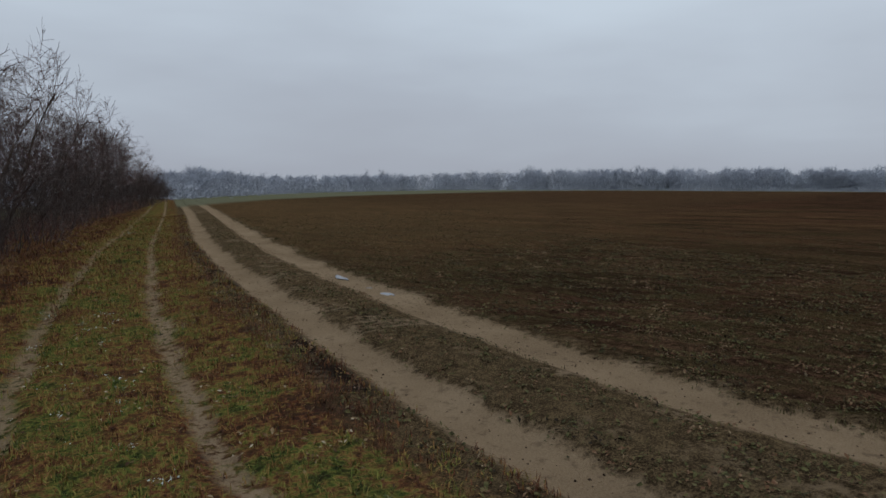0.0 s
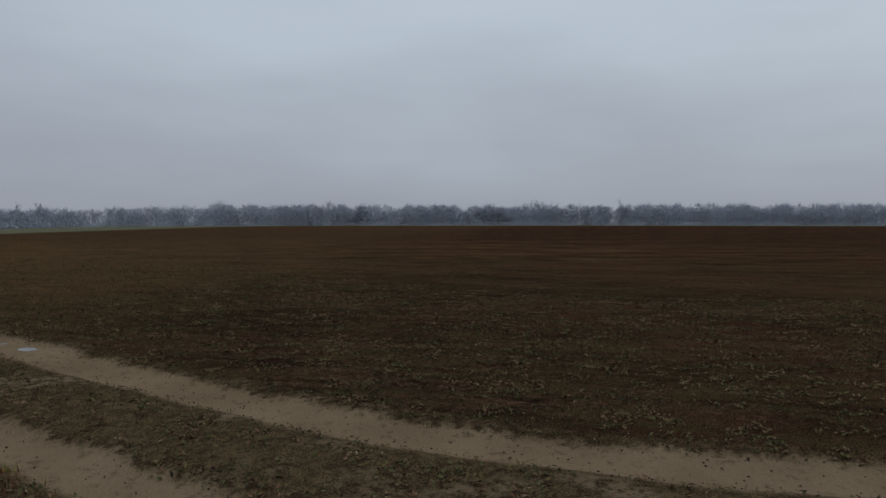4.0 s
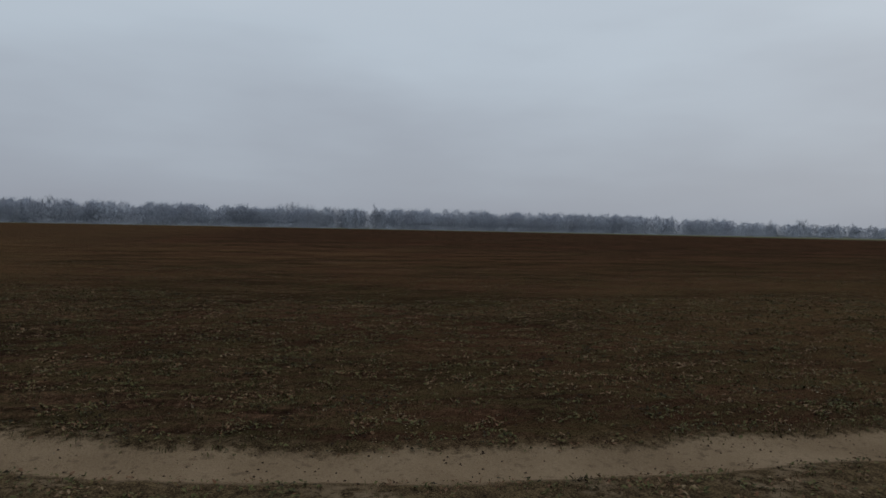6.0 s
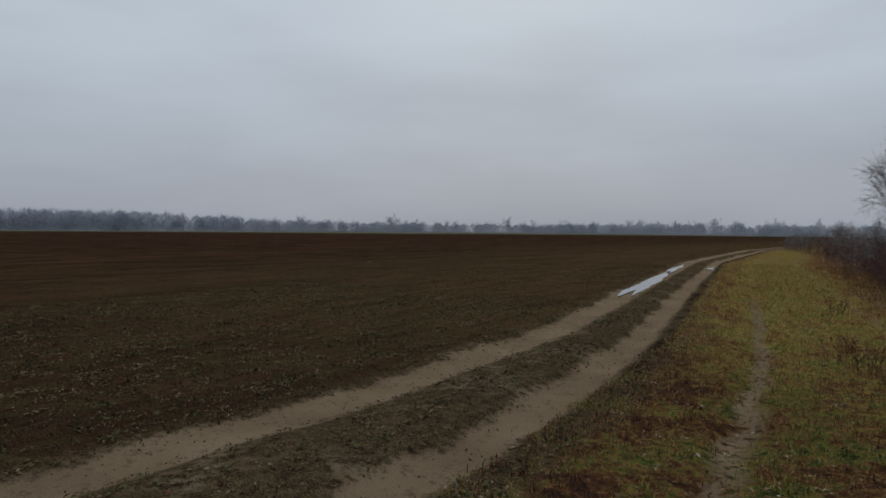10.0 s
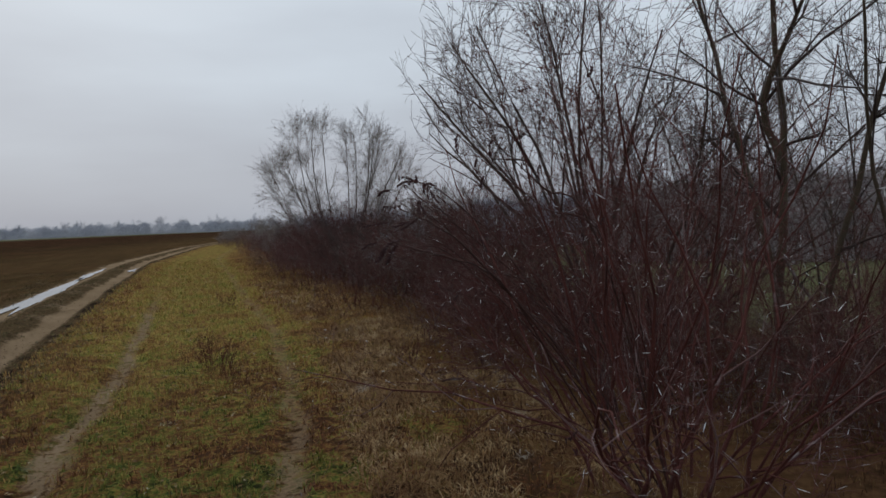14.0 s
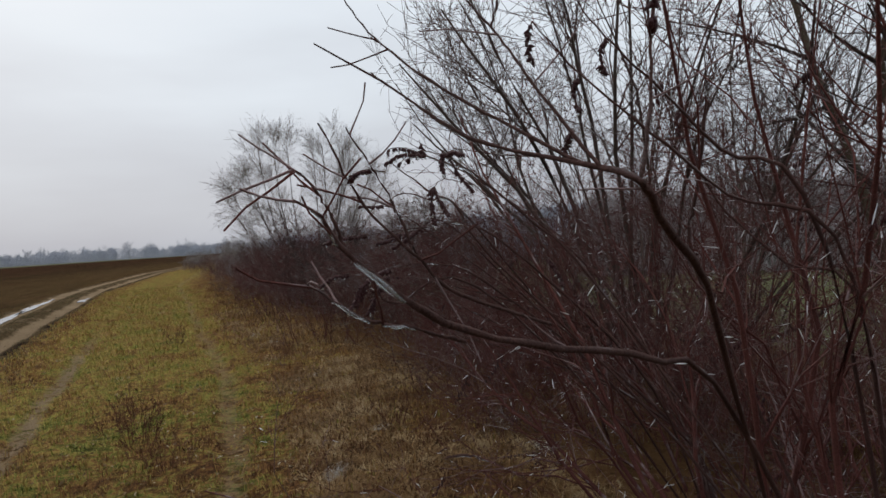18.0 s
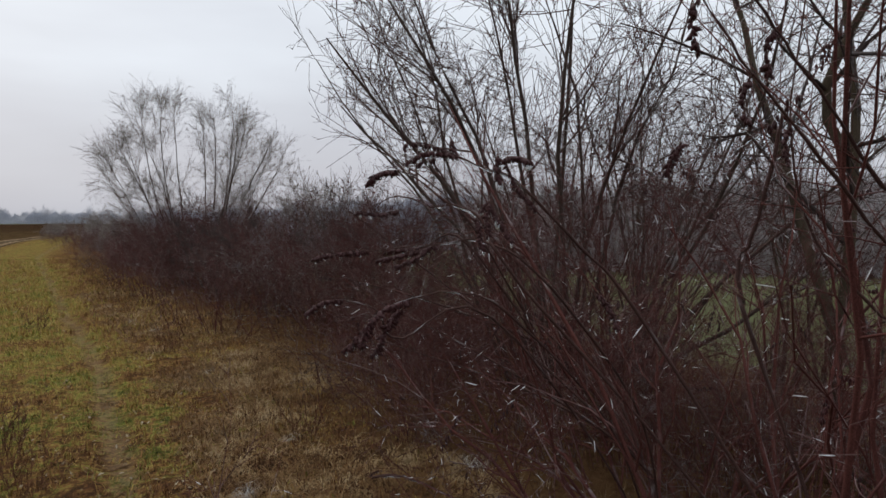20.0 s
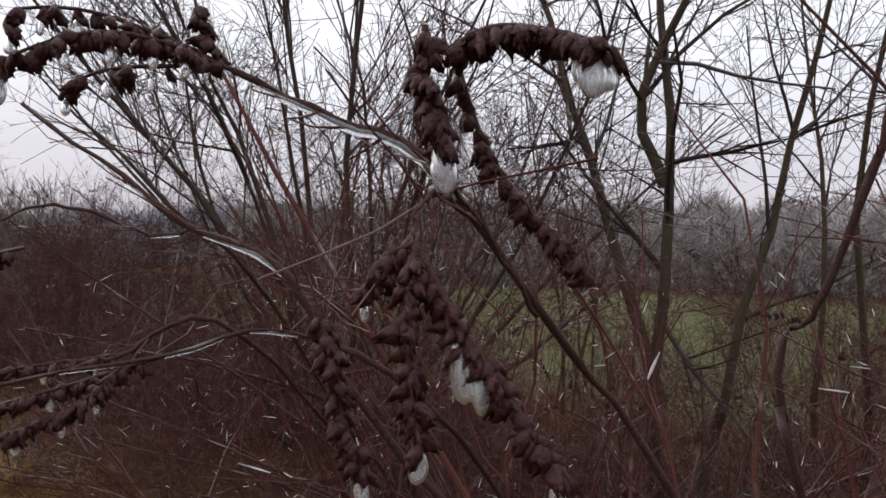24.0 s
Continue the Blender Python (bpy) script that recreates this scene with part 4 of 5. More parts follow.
def bits(name, seed, count, lane0, lane1, spans, low, high, mat, label, category, round_bits=False, gate=0.0, bare=False):
    """Small flat leaves, or round clods, strewn over the ground."""
    rng = np.random.default_rng(seed)
    xs, ys, ls = [], [], []
    for y0, y1, share in spans:
        x, y, lane = scatter(rng, int(count * share), lane0, lane1, y0, y1)
        xs.append(x), ys.append(y), ls.append(lane)
    x, y, lane = np.concatenate(xs), np.concatenate(ys), np.concatenate(ls)
    ok = value_noise(x * 5.0, y * 5.0, seed) + 0.5 * value_noise(x * 14.0, y * 14.0, seed) > gate * 1.5
    if bare:
        ok = ok & (value_noise(x * 5.0, y * 5.0, seed) + 0.5 * value_noise(x * 14.0, y * 14.0, seed) + 0.26 * np.sin(lane * 11.0 + 3.0 * value_noise(x * 0.7, y * 0.7, 2)) > gate * 1.5)
        ok &= off_tracks(lane, y, rng, 0.07)
    x, y, lane = x[ok], y[ok], lane[ok]
    m = len(x)
    p = np.stack([x, y, relief(x, y, lane)], 1)
    s = rng.uniform(low, high, m)[:, None]
    if round_bits:
        axes = np.array([[1, 0, 0], [0, 1, 0], [-1, 0, 0], [0, -1, 0], [0, 0, 0.8], [0, 0, -0.5]])
        v = p[:, None] + axes[None] * s[:, None] * rng.uniform(0.55, 1.1, (m, 6, 1)) + np.array([0, 0, 0.2]) * s[:, None]
        f = np.array([[0, 1, 4], [1, 2, 4], [2, 3, 4], [3, 0, 4], [1, 0, 5], [2, 1, 5], [3, 2, 5], [0, 3, 5]])
        faces = (np.arange(m)[:, None, None] * 6 + f[None]).reshape(-1, 3)
        return tagged(new(name, mesh_from(name, v.reshape(-1, 3), [faces], [mat], False)), label, category, kind="stuff")
    a = rng.uniform(0, 6.28, m)
    u = np.stack([np.cos(a), np.sin(a), rng.normal(0, 0.35, m)], 1) * s
    w = np.stack([-np.sin(a), np.cos(a), rng.normal(0, 0.35, m)], 1) * s * rng.uniform(0.3, 0.6, (m, 1))
    lift = np.array([0, 0, 1.0]) * s * rng.uniform(0.15, 0.6, (m, 1))
    base = p + np.array([0, 0, 0.012])
    v = np.stack([base - u, base - w + lift * 0.6, base + u, base + w + lift * 0.6, base + lift * 0.2], 1).reshape(-1, 3)
    f = np.array([[0, 1, 4], [1, 2, 4], [2, 3, 4], [3, 0, 4]])
    return tagged(new(name, mesh_from(name, v, [(np.arange(m)[:, None, None] * 5 + f[None]).reshape(-1, 3)], [mat])), label, category, kind="stuff")


STRETCH = [(-13, 9, 0.8), (-24, -13, 0.1), (9, 20, 0.1)]
bits("soil_clods", 51, 5500, -7.0, 0.15, STRETCH, 0.005, 0.017, CLOD, "small dark clods on the tilled soil", "soil", True)
bits("track_clods", 52, 2600, -0.05, 2.3, STRETCH, 0.004, 0.014, CLOD, "crumbs of dark earth strewn on the sandy ruts", "soil", True)
bits("leaf_litter", 53, 20000, 2.2, 7.5, STRETCH, 0.007, 0.024, LEAF, "dead brown leaves in the grass", "leaves", gate=0.4)
bits("field_chaff", 54, 9000, -8.0, 0.3, STRETCH, 0.004, 0.012, LEAF, "dry chaff and dead weed leaves on the field", "leaves")
bits("track_weeds", 56, 42000, 0.5, 2.6, STRETCH, 0.008, 0.026, WEED_LEAF, "low dark weeds between the wheel ruts", "weeds", gate=0.42, bare=True)
bits("field_weeds", 57, 190000, -9.0, 0.2, STRETCH, 0.008, 0.026, WEED_LEAF, "low dark weeds on the edge of the field", "weeds", gate=0.48, bare=True)
bits("frosted_leaves", 55, 6000, 3.7, 4.5, [(1.5, 9, 0.85), (-6, 1.5, 0.15)], 0.005, 0.014, FROSTED, "frost-whitened leaves between the grass tracks", "leaves", gate=0.74)


# ---- puddles, litter, weeds ----
def puddle(lane, y, wide, long, seed, label):
    """Standing water with a ragged shore, lying in a wheel rut."""
    rng = np.random.default_rng(seed)
    n = 48
    a = np.arange(n) * 2 * math.pi / n
    r = 1 + 0.22 * np.sin(a * 3 + rng.uniform(0, 6)) + 0.12 * np.sin(a * 7 + rng.uniform(0, 6)) + rng.normal(0, 0.05, n)
    yy = y + np.sin(a) * r * long / 2
    xx = spot(lane + np.cos(a) * r * wide / 2, yy)
    z = -0.034
    top = np.stack([xx, yy, np.full(n, z)], 1)
    low = top - np.array([0, 0, 0.03])
    v = np.concatenate([top, low, [[spot(lane, y), y, z]]])
    i = np.arange(n)
    return tagged(new("puddle", mesh_from("puddle", v, [np.stack([i, (i + 1) % n, np.full(n, 2 * n)], 1), np.stack([i, i + n, (i + 1) % n + n, (i + 1) % n], 1)], [WATER], False)), label, "puddle", "puddles in the track")


puddle(0.28, 6.55, 0.20, 0.75, 1, "small shallow puddle in a sandy wheel rut")
puddle(0.30, 8.1, 0.14, 0.5, 2, "small shallow puddle in a sandy wheel rut")
puddle(0.32, -20.5, 0.55, 9.5, 3, "long bright puddle filling a muddy wheel rut")
puddle(0.25, -28.5, 0.35, 6.0, 5, "narrow bright puddle in a muddy wheel rut")
puddle(1.75, -29.8, 0.55, 2.2, 4, "short bright puddle in a muddy wheel rut")

rng = np.random.default_rng(61)
bm = bmesh.new()
bmesh.ops.create_icosphere(bm, subdivisions=3, radius=0.06)
for vert in bm.verts:
    vert.co += vert.normal * 0.035 * (noise.noise(vert.co * 28) + 0.6 * noise.noise(vert.co * 70))
    vert.co.z = vert.co.z * 0.45 + 0.02
me = bpy.data.meshes.new("litter")
bm.to_mesh(me)
bm.free()
me.materials.append(LITTER)
litter = tagged(new("litter", me), "crumpled white plastic scrap on the grassy middle of the track", "litter")
put(litter, 2.93, -5.36, 0.0, 0.4, 0.5)

weed, _, _ = shrub("dock_weed", 71, 10, 0.42, 0.38, 0.004, [(6, 0.05, 0.16, 0.5, 0.1), (4, 0.02, 0.06, 0.7, 0.05)], WEED, WEED, "withered russet weed standing in the verge", "weed", "withered weeds", base=0.16, sides=3, n=4, least=0.0022)
put(weed, 0.02, -8.9)
for x, y, s in [(0.25, -9.5, 1.0), (-0.25, -8.3, 0.8), (5.19, 10.9, 0.9), (4.7, 11.6, 0.8), (-0.9, -12.3, 0.9), (0.9, -14.6, 1.0), (-1.9, -8.6, 0.8), (2.9, 7.9, 0.7), (2.15, 2.7, 0.45), (2.7, 3.6, 0.5), (3.5, 5.4, 0.5), (1.45, -7.2, 0.45), (1.9, -10.0, 0.5), (1.6, 8.4, 0.8), (3.0, 10.2, 0.9), (2.55, 3.2, 0.4), (3.0, 4.2, 0.45), (3.25, 4.8, 0.4), (2.35, 3.0, 0.35), (4.4, 6.9, 0.5), (1.35, -5.6, 0.35), (1.55, -8.3, 0.4), (2.2, -12.0, 0.5)]:
    copied(weed, x, y, 0, rng.uniform(0, 6.28), s)


# ---- seed sprays and ice ----
def lathe(profile, sides, bend=0.0):
    """A pod or drop hanging down from the origin: profile of (depth, radius)."""
    pr = np.array(profile)
    a = np.arange(sides) * 2 * math.pi / sides
    v = np.stack([np.cos(a)[None] * pr[:, 1:2] + bend * (pr[:, 0:1] ** 2), np.sin(a)[None] * pr[:, 1:2] * 0.75, -np.repeat(pr[:, 0:1], sides, 1)], -1).reshape(-1, 3)
    i = np.arange(len(pr) - 1)[:, None] * sides
    j = np.arange(sides)[None]
    k = (j + 1) % sides
    return v, np.stack([i + j, i + k, i + sides + k, i + sides + j], -1).reshape(-1, 4)


POD_FORMS = []
for k in range(3):
    rng = np.random.default_rng(80 + k)
    v, f = lathe([(0, 0.0006), (0.0015, 0.0026), (0.004, 0.0041), (0.0072, 0.0041 + 0.0004 * k), (0.0098, 0.0027), (0.0115, 0.0005)], 7, 22.0 + 10 * k)
    v = v * (1 + 0.22 * rng.normal(0, 1, (len(v), 1))) + rng.normal(0, 0.00035, v.shape)
    POD_FORMS.append(mesh_from("pod", v, [f], [SEED]))
v, f = lathe([(-0.004, 0.0012), (0.0, 0.0040), (0.004, 0.0052), (0.009, 0.0048), (0.012, 0.0034), (0.0138, 0.0006)], 10, 6.0)
DROP = mesh_from("ice_drop", v, [f], [ICE])


def seed_spray(line, pods, size, drops, seed, label, thick=0.0011, spread=0.6):
    """A drooping raceme: a rachis, its pods one by one, and frozen drops."""
    rng = np.random.default_rng(seed)
    p = curve_line(line, 18)
    base = Vector(p[0])
    thing = tagged(new("seed_spray"), label, "seed head", "dry seed sprays")
    thing.location = base
    q = p - p[0]
    v, f = tubes(q[None], np.linspace(thick * 1.4, thick * 0.7, 18)[None], 6)
    part_of("rachis", v, [f], SHOOT, thing)
    for k in range(int(pods * 0.85)):
        u = rng.uniform(0.06, 1.0) * 16.9
        i = int(u)
        at = q[i] * (1 - u + i) + q[i + 1] * (u - i)
        a = rng.uniform(0, 6.28)
        ob = new("pod", POD_FORMS[k % 3])
        ob.parent = thing
        tip = Euler((rng.normal(0, spread * 0.6), rng.normal(0, spread * 0.6), a)).to_matrix().to_4x4()
        ob.matrix_basis = Matrix.Translation(Vector(at) + Vector((math.cos(a), math.sin(a), 0)) * 0.0022 * size * rng.uniform(0.2, 1.3)) @ tip @ Matrix.Scale(size * rng.uniform(0.72, 1.05), 4)
    for u, s in drops:
        at = q[min(int(u * 17), 17)]
        ob = new("ice_drop", DROP)
        ob.parent = thing
        ob.matrix_basis = Matrix.Translation(Vector(at) - Vector((0, 0, 0.009 * size))) @ Matrix.Rotation(rng.uniform(0, 6), 4, "Z") @ Matrix.Scale(s * 1.15, 4)
    return thing


def ice_branch(line, r0, r1, seed, label, ice=(), name="bush_shoot", twigs=6, coat=1.1, kink=0.0012):
    """A bare shoot with sheaths of clear ice along parts of it."""
    rng = np.random.default_rng(seed)
    p = curve_line(line, 26, kink, rng)
    thing = tagged(new(name), label, "branch", "near bush shoots")
    thing.location = Vector(p[0])
    q = p - p[0]
    r = r1 + (r0 - r1) * (1 - np.linspace(0, 1, 26)) ** 1.25
    v, f = tubes(q[None], (r * (1 + 0.12 * rng.normal(0, 1, 26)))[None], 7)
    part_of("shoot", v, [f], SHOOT, thing)
    a, ra = shoots(rng, q[None], r[None], twigs, 0.03 * twigs / 6, 0.09 * twigs / 6, 0.6, 0.05, n=4, start=0.3, thick=0.4, least=0.0006)
    v, f = tubes(a, ra, 4)
    part_of("side_growth", v, [f], TWIG_RED, thing, kind="stuff")
    for u0, u1 in ice:
        i, j = int(u0 * 25), int(u1 * 25) + 1
        seg = q[i:j] - np.array([0, 0, 1]) * (r[i:j] * 0.8)[:, None]
        rr = r[i:j] * coat * np.sin(np.linspace(0.25, math.pi - 0.25, j - i)) ** 0.4 * (1 + 0.07 * rng.normal(0, 1, j - i))
        v, f = tubes(seg[None], rr[None], 8)
        part_of("ice_sheath", v, [f], ICE, thing, "clear ice glaze")
    return thing


ice_branch([(-2.93, -5.00, -0.05), (-2.50, -5.02, 0.70), (-2.111, -5.156, 1.349), (-1.958, -5.164, 1.509), (-1.810, -5.152, 1.636), (-1.758, -5.179, 1.664), (-1.704, -5.208, 1.690)], 0.0052, 0.0022, 1, "long arching shoot with clear ice along its underside", [(0.64, 0.99)], coat=1.25)
seed_spray([(-1.704, -5.208, 1.690), (-1.677, -5.233, 1.708), (-1.641, -5.265, 1.724), (-1.611, -5.291, 1.724), (-1.607, -5.295, 1.712)], 36, 0.95, [(0.15, 0.5), (0.3, 0.6), (0.45, 0.5), (0.55, 0.55), (0.7, 0.5), (0.8, 0.45), (0.97, 0.5)], 2, "drooping spray of dark dry seed pods")
seed_spray([(-1.704, -5.208, 1.690), (-1.668, -5.214, 1.700), (-1.637, -5.215, 1.700), (-1.610, -5.224, 1.690), (-1.588, -5.230, 1.675)], 46, 0.95, [(0.2, 0.55), (0.35, 0.5), (0.5, 0.6), (0.7, 0.5), (0.97, 0.8)], 3, "drooping spray of dark dry seed pods tipped with ice")
seed_spray([(-1.699, -5.213, 1.692), (-1.665, -5.243, 1.692), (-1.645, -5.260, 1.688), (-1.629, -5.274, 1.678)], 15, 1.0, [(0.35, 0.45), (0.6, 0.45), (0.95, 0.5)], 4, "thin spray of single hanging seed pods with ice drops")
seed_spray([(-1.702, -5.209, 1.693), (-1.693, -5.219, 1.711), (-1.687, -5.225, 1.737)], 16, 0.9, [(0.3, 0.4), (0.6, 0.45)], 5, "short upright spray of dark dry seed pods")
ice_branch([(-1.864, -5.114, 1.544), (-1.796, -5.097, 1.601), (-1.745, -5.076, 1.627), (-1.720, -5.059, 1.653), (-1.711, -5.041, 1.676)], 0.0017, 0.0009, 6, "thin red-brown shoot bearing seed sprays")
seed_spray([(-1.716, -5.036, 1.669), (-1.722, -5.017, 1.675), (-1.737, -5.005, 1.675), (-1.741, -4.987, 1.668), (-1.749, -4.980, 1.664)], 95, 0.85, [(0.72, 0.6), (0.80, 0.85), (0.86, 0.8), (0.92, 0.6), (0.97, 0.5)], 7, "thick drooping spray of dark seed pods with melting ice")
seed_spray([(-1.710, -5.042, 1.679), (-1.709, -5.042, 1.665), (-1.705, -5.032, 1.647), (-1.709, -5.028, 1.631)], 85, 0.85, [(0.97, 0.9), (0.92, 0.7), (0.4, 0.45)], 8, "thick hanging spray of dark seed pods tipped with ice")
seed_spray([(-1.725, -5.042, 1.671), (-1.740, -5.041, 1.639), (-1.749, -5.032, 1.617), (-1.763, -5.019, 1.596), (-1.775, -5.007, 1.579)], 80, 0.75, [(0.35, 0.35), (0.97, 0.35)], 9, "long hanging spray of dark dry seed pods")
ice_branch([(-1.796, -5.097, 1.601), (-1.729, -5.050, 1.612), (-1.695, -5.026, 1.608), (-1.681, -5.011, 1.594)], 0.0014, 0.0008, 10, "thin red-brown shoot bearing hanging seed sprays")
seed_spray([(-1.681, -5.011, 1.594), (-1.672, -5.005, 1.578), (-1.669, -5.000, 1.556), (-1.668, -4.993, 1.531)], 85, 0.68, [(0.97, 0.55), (0.3, 0.35)], 11, "hanging spray of red-brown seed pods ending in a drop of ice")
seed_spray([(-1.681, -5.011, 1.592), (-1.684, -4.994, 1.569), (-1.691, -4.981, 1.549), (-1.702, -4.963, 1.521)], 95, 0.70, [(0.40, 0.8), (0.44, 0.95), (0.48, 0.7), (0.53, 0.75), (0.97, 0.6)], 12, "hanging spray of red-brown seed pods holding a lump of ice")
seed_spray([(-1.681, -5.011, 1.594), (-1.673, -5.018, 1.589), (-1.667, -5.023, 1.577)], 34, 0.65, [(0.6, 0.3), (0.95, 0.35)], 13, "short spray of red-brown seed pods")
seed_spray([(-1.681, -5.076, 1.567), (-1.681, -5.063, 1.546), (-1.681, -5.056, 1.525), (-1.684, -5.045, 1.505)], 75, 0.75, [(0.97, 0.55), (0.05, 0.4)], 14, "hanging spray of dark seed pods ending in a drop of ice")
ice_branch([(-2.88, -5.02, -0.05), (-2.45, -5.20, 0.75), (-1.868, -5.267, 1.421), (-1.814, -5.292, 1.521), (-1.785, -5.319, 1.575), (-1.742, -5.385, 1.601), (-1.704, -5.447, 1.649), (-1.650, -5.523, 1.708)], 0.0046, 0.002, 15, "dark bent shoot with patches of clear ice", [(0.55, 0.7), (0.78, 0.84)], coat=1.2)
ice_branch([(-2.190, -5.760, 1.200), (-1.846, -5.505, 1.560), (-1.763, -5.553, 1.593), (-1.689, -5.592, 1.623), (-1.638, -5.637, 1.601)], 0.003, 0.0012, 16, "thin brown shoot with a bead of ice", [(0.4, 0.5)])
ice_branch([(-2.140, -5.660, 1.200), (-1.789, -5.393, 1.507), (-1.700, -5.405, 1.498), (-1.663, -5.424, 1.493), (-1.609, -5.471, 1.484)], 0.0028, 0.0012, 17, "thin brown shoot hung with seed pods")
seed_spray([(-1.683, -5.353, 1.498), (-1.661, -5.346, 1.482), (-1.640, -5.364, 1.466), (-1.616, -5.384, 1.454)], 62, 0.95, [(0.3, 0.5), (0.6, 0.6), (0.95, 0.6)], 18, "drooping spray of dark seed pods hung with ice drops")
seed_spray([(-1.700, -5.405, 1.498), (-1.663, -5.424, 1.493), (-1.609, -5.471, 1.484)], 44, 0.95, [(0.3, 0.45), (0.7, 0.5)], 19, "drooping spray of dark seed pods hung with ice drops")
ice_branch([(-2.930, -5.020, -0.050), (-2.485, -5.175, 1.243), (-2.458, -5.189, 1.352), (-2.438, -5.186, 1.460), (-2.431, -5.147, 1.494), (-2.432, -5.111, 1.593), (-2.432, -5.074, 1.711), (-2.435, -5.062, 1.800)], 0.0065, 0.004, 20, "stout dark bent branch of the near bush")
ice_branch([(-4.55, -8.85, 0.1), (-3.868, -8.033, 0.5), (-3.403, -7.95, 1.092), (-2.975, -7.954, 1.513), (-2.539, -7.957, 1.855), (-2.15, -8.06, 2.08)], 0.012, 0.0035, 21, "long arching bare shoot of the tall bush", [(0.86, 0.9)], twigs=9)
ice_branch([(-4.19, -7.849, -0.04), (-3.501, -7.814, 0.616), (-2.721, -7.793, 0.986), (-2.0, -7.79, 1.22)], 0.016, 0.004, 24, "low arching shoot glazed with ice", [(0.62, 0.68), (0.74, 0.8), (0.86, 0.9), (0.94, 0.98)], twigs=8, coat=0.7)
for k, (ex, ey, ez, mx, my, mz) in enumerate([(-1.85, -7.00, 1.62, -2.55, -6.60, 1.00), (-2.05, -7.15, 0.95, -2.70, -6.60, 0.72), (-2.25, -7.30, 1.50, -2.80, -6.75, 1.00), (-2.45, -7.45, 1.85, -2.95, -6.85, 1.15), (-1.80, -6.75, 1.28, -2.45, -6.45, 0.90), (-2.75, -7.55, 1.65, -3.05, -6.95, 0.95)]):
    ice_branch([(-3.22 + 0.03 * k, -6.30, -0.05), (-3.10, -6.36, 0.40), (mx, my, mz), (ex, ey, ez)], 0.013 - 0.0008 * k, 0.0022, 30 + k, "long leaning shoot of the hedge bush with strips of ice", [(0.66, 0.70), (0.80, 0.85), (0.93, 0.97)], twigs=14, coat=0.8)

# shoots of the near bush that reach out over the grass, forked and glazed at the tips
REACH = [([(-2.800, -4.950, -0.050), (-2.400, -4.650, 0.620), (-1.876, -4.195, 1.245), (-1.661, -3.980, 1.364), (-1.536, -3.864, 1.404), (-1.467, -3.798, 1.429), (-1.433, -3.755, 1.450), (-1.406, -3.736, 1.474), (-1.397, -3.728, 1.488), (-1.388, -3.726, 1.494)], 0.0046, 0.0005, [(0.70, 0.76), (0.80, 0.85), (0.90, 0.94)], 41),
         ([(-1.406, -3.736, 1.474), (-1.401, -3.734, 1.489), (-1.394, -3.733, 1.501), (-1.388, -3.731, 1.506)], 0.0008, 0.0004, [], 42),
         ([(-1.466, -3.808, 1.423), (-1.431, -3.765, 1.439), (-1.410, -3.741, 1.448), (-1.390, -3.727, 1.464)], 0.001, 0.0005, [(0.3, 0.5), (0.6, 0.85)], 43),
         ([(-1.540, -3.884, 1.416), (-1.468, -3.828, 1.446), (-1.445, -3.807, 1.467), (-1.418, -3.804, 1.497), (-1.400, -3.801, 1.535)], 0.0012, 0.0005, [], 44),
         ([(-1.445, -3.807, 1.467), (-1.431, -3.805, 1.501), (-1.413, -3.803, 1.533)], 0.0008, 0.0004, [], 45),
         ([(-2.780, -5.000, -0.050), (-2.380, -4.720, 0.550), (-1.952, -4.269, 1.163), (-1.773, -4.045, 1.332), (-1.666, -3.905, 1.430), (-1.585, -3.815, 1.475), (-1.549, -3.772, 1.497), (-1.529, -3.795, 1.510), (-1.485, -3.848, 1.532), (-1.451, -3.887, 1.569), (-1.403, -3.923, 1.609)], 0.0046, 0.0006, [(0.80, 0.86)], 46),
         ([(-1.529, -3.795, 1.510), (-1.478, -3.858, 1.560), (-1.440, -3.917, 1.613), (-1.418, -3.955, 1.666)], 0.0011, 0.0005, [], 47),
         ([(-1.536, -3.784, 1.504), (-1.513, -3.817, 1.557), (-1.502, -3.847, 1.595), (-1.474, -3.888, 1.650)], 0.0011, 0.0005, [], 48),
         ([(-1.549, -3.772, 1.497), (-1.556, -3.770, 1.538), (-1.557, -3.770, 1.585), (-1.555, -3.770, 1.625)], 0.0011, 0.0006, [], 49),
         ([(-1.502, -3.847, 1.595), (-1.509, -3.847, 1.619), (-1.511, -3.847, 1.634)], 0.0007, 0.0004, [], 50)]
for line, r0, r1, ice, seed in REACH:
    ice_branch(line, r0, r1, seed, "forked dark shoot reaching over the verge", ice, twigs=4, coat=1.25, kink=0.0003)
seed_spray([(-1.557, -3.765, 1.593), (-1.558, -3.765, 1.583), (-1.556, -3.765, 1.572)], 12, 0.55, [], 60, "small spray of dark dry seed pods")
seed_spray([(-1.547, -3.772, 1.607), (-1.546, -3.772, 1.602), (-1.547, -3.772, 1.597)], 6, 0.5, [], 61, "small spray of dark dry seed pods")

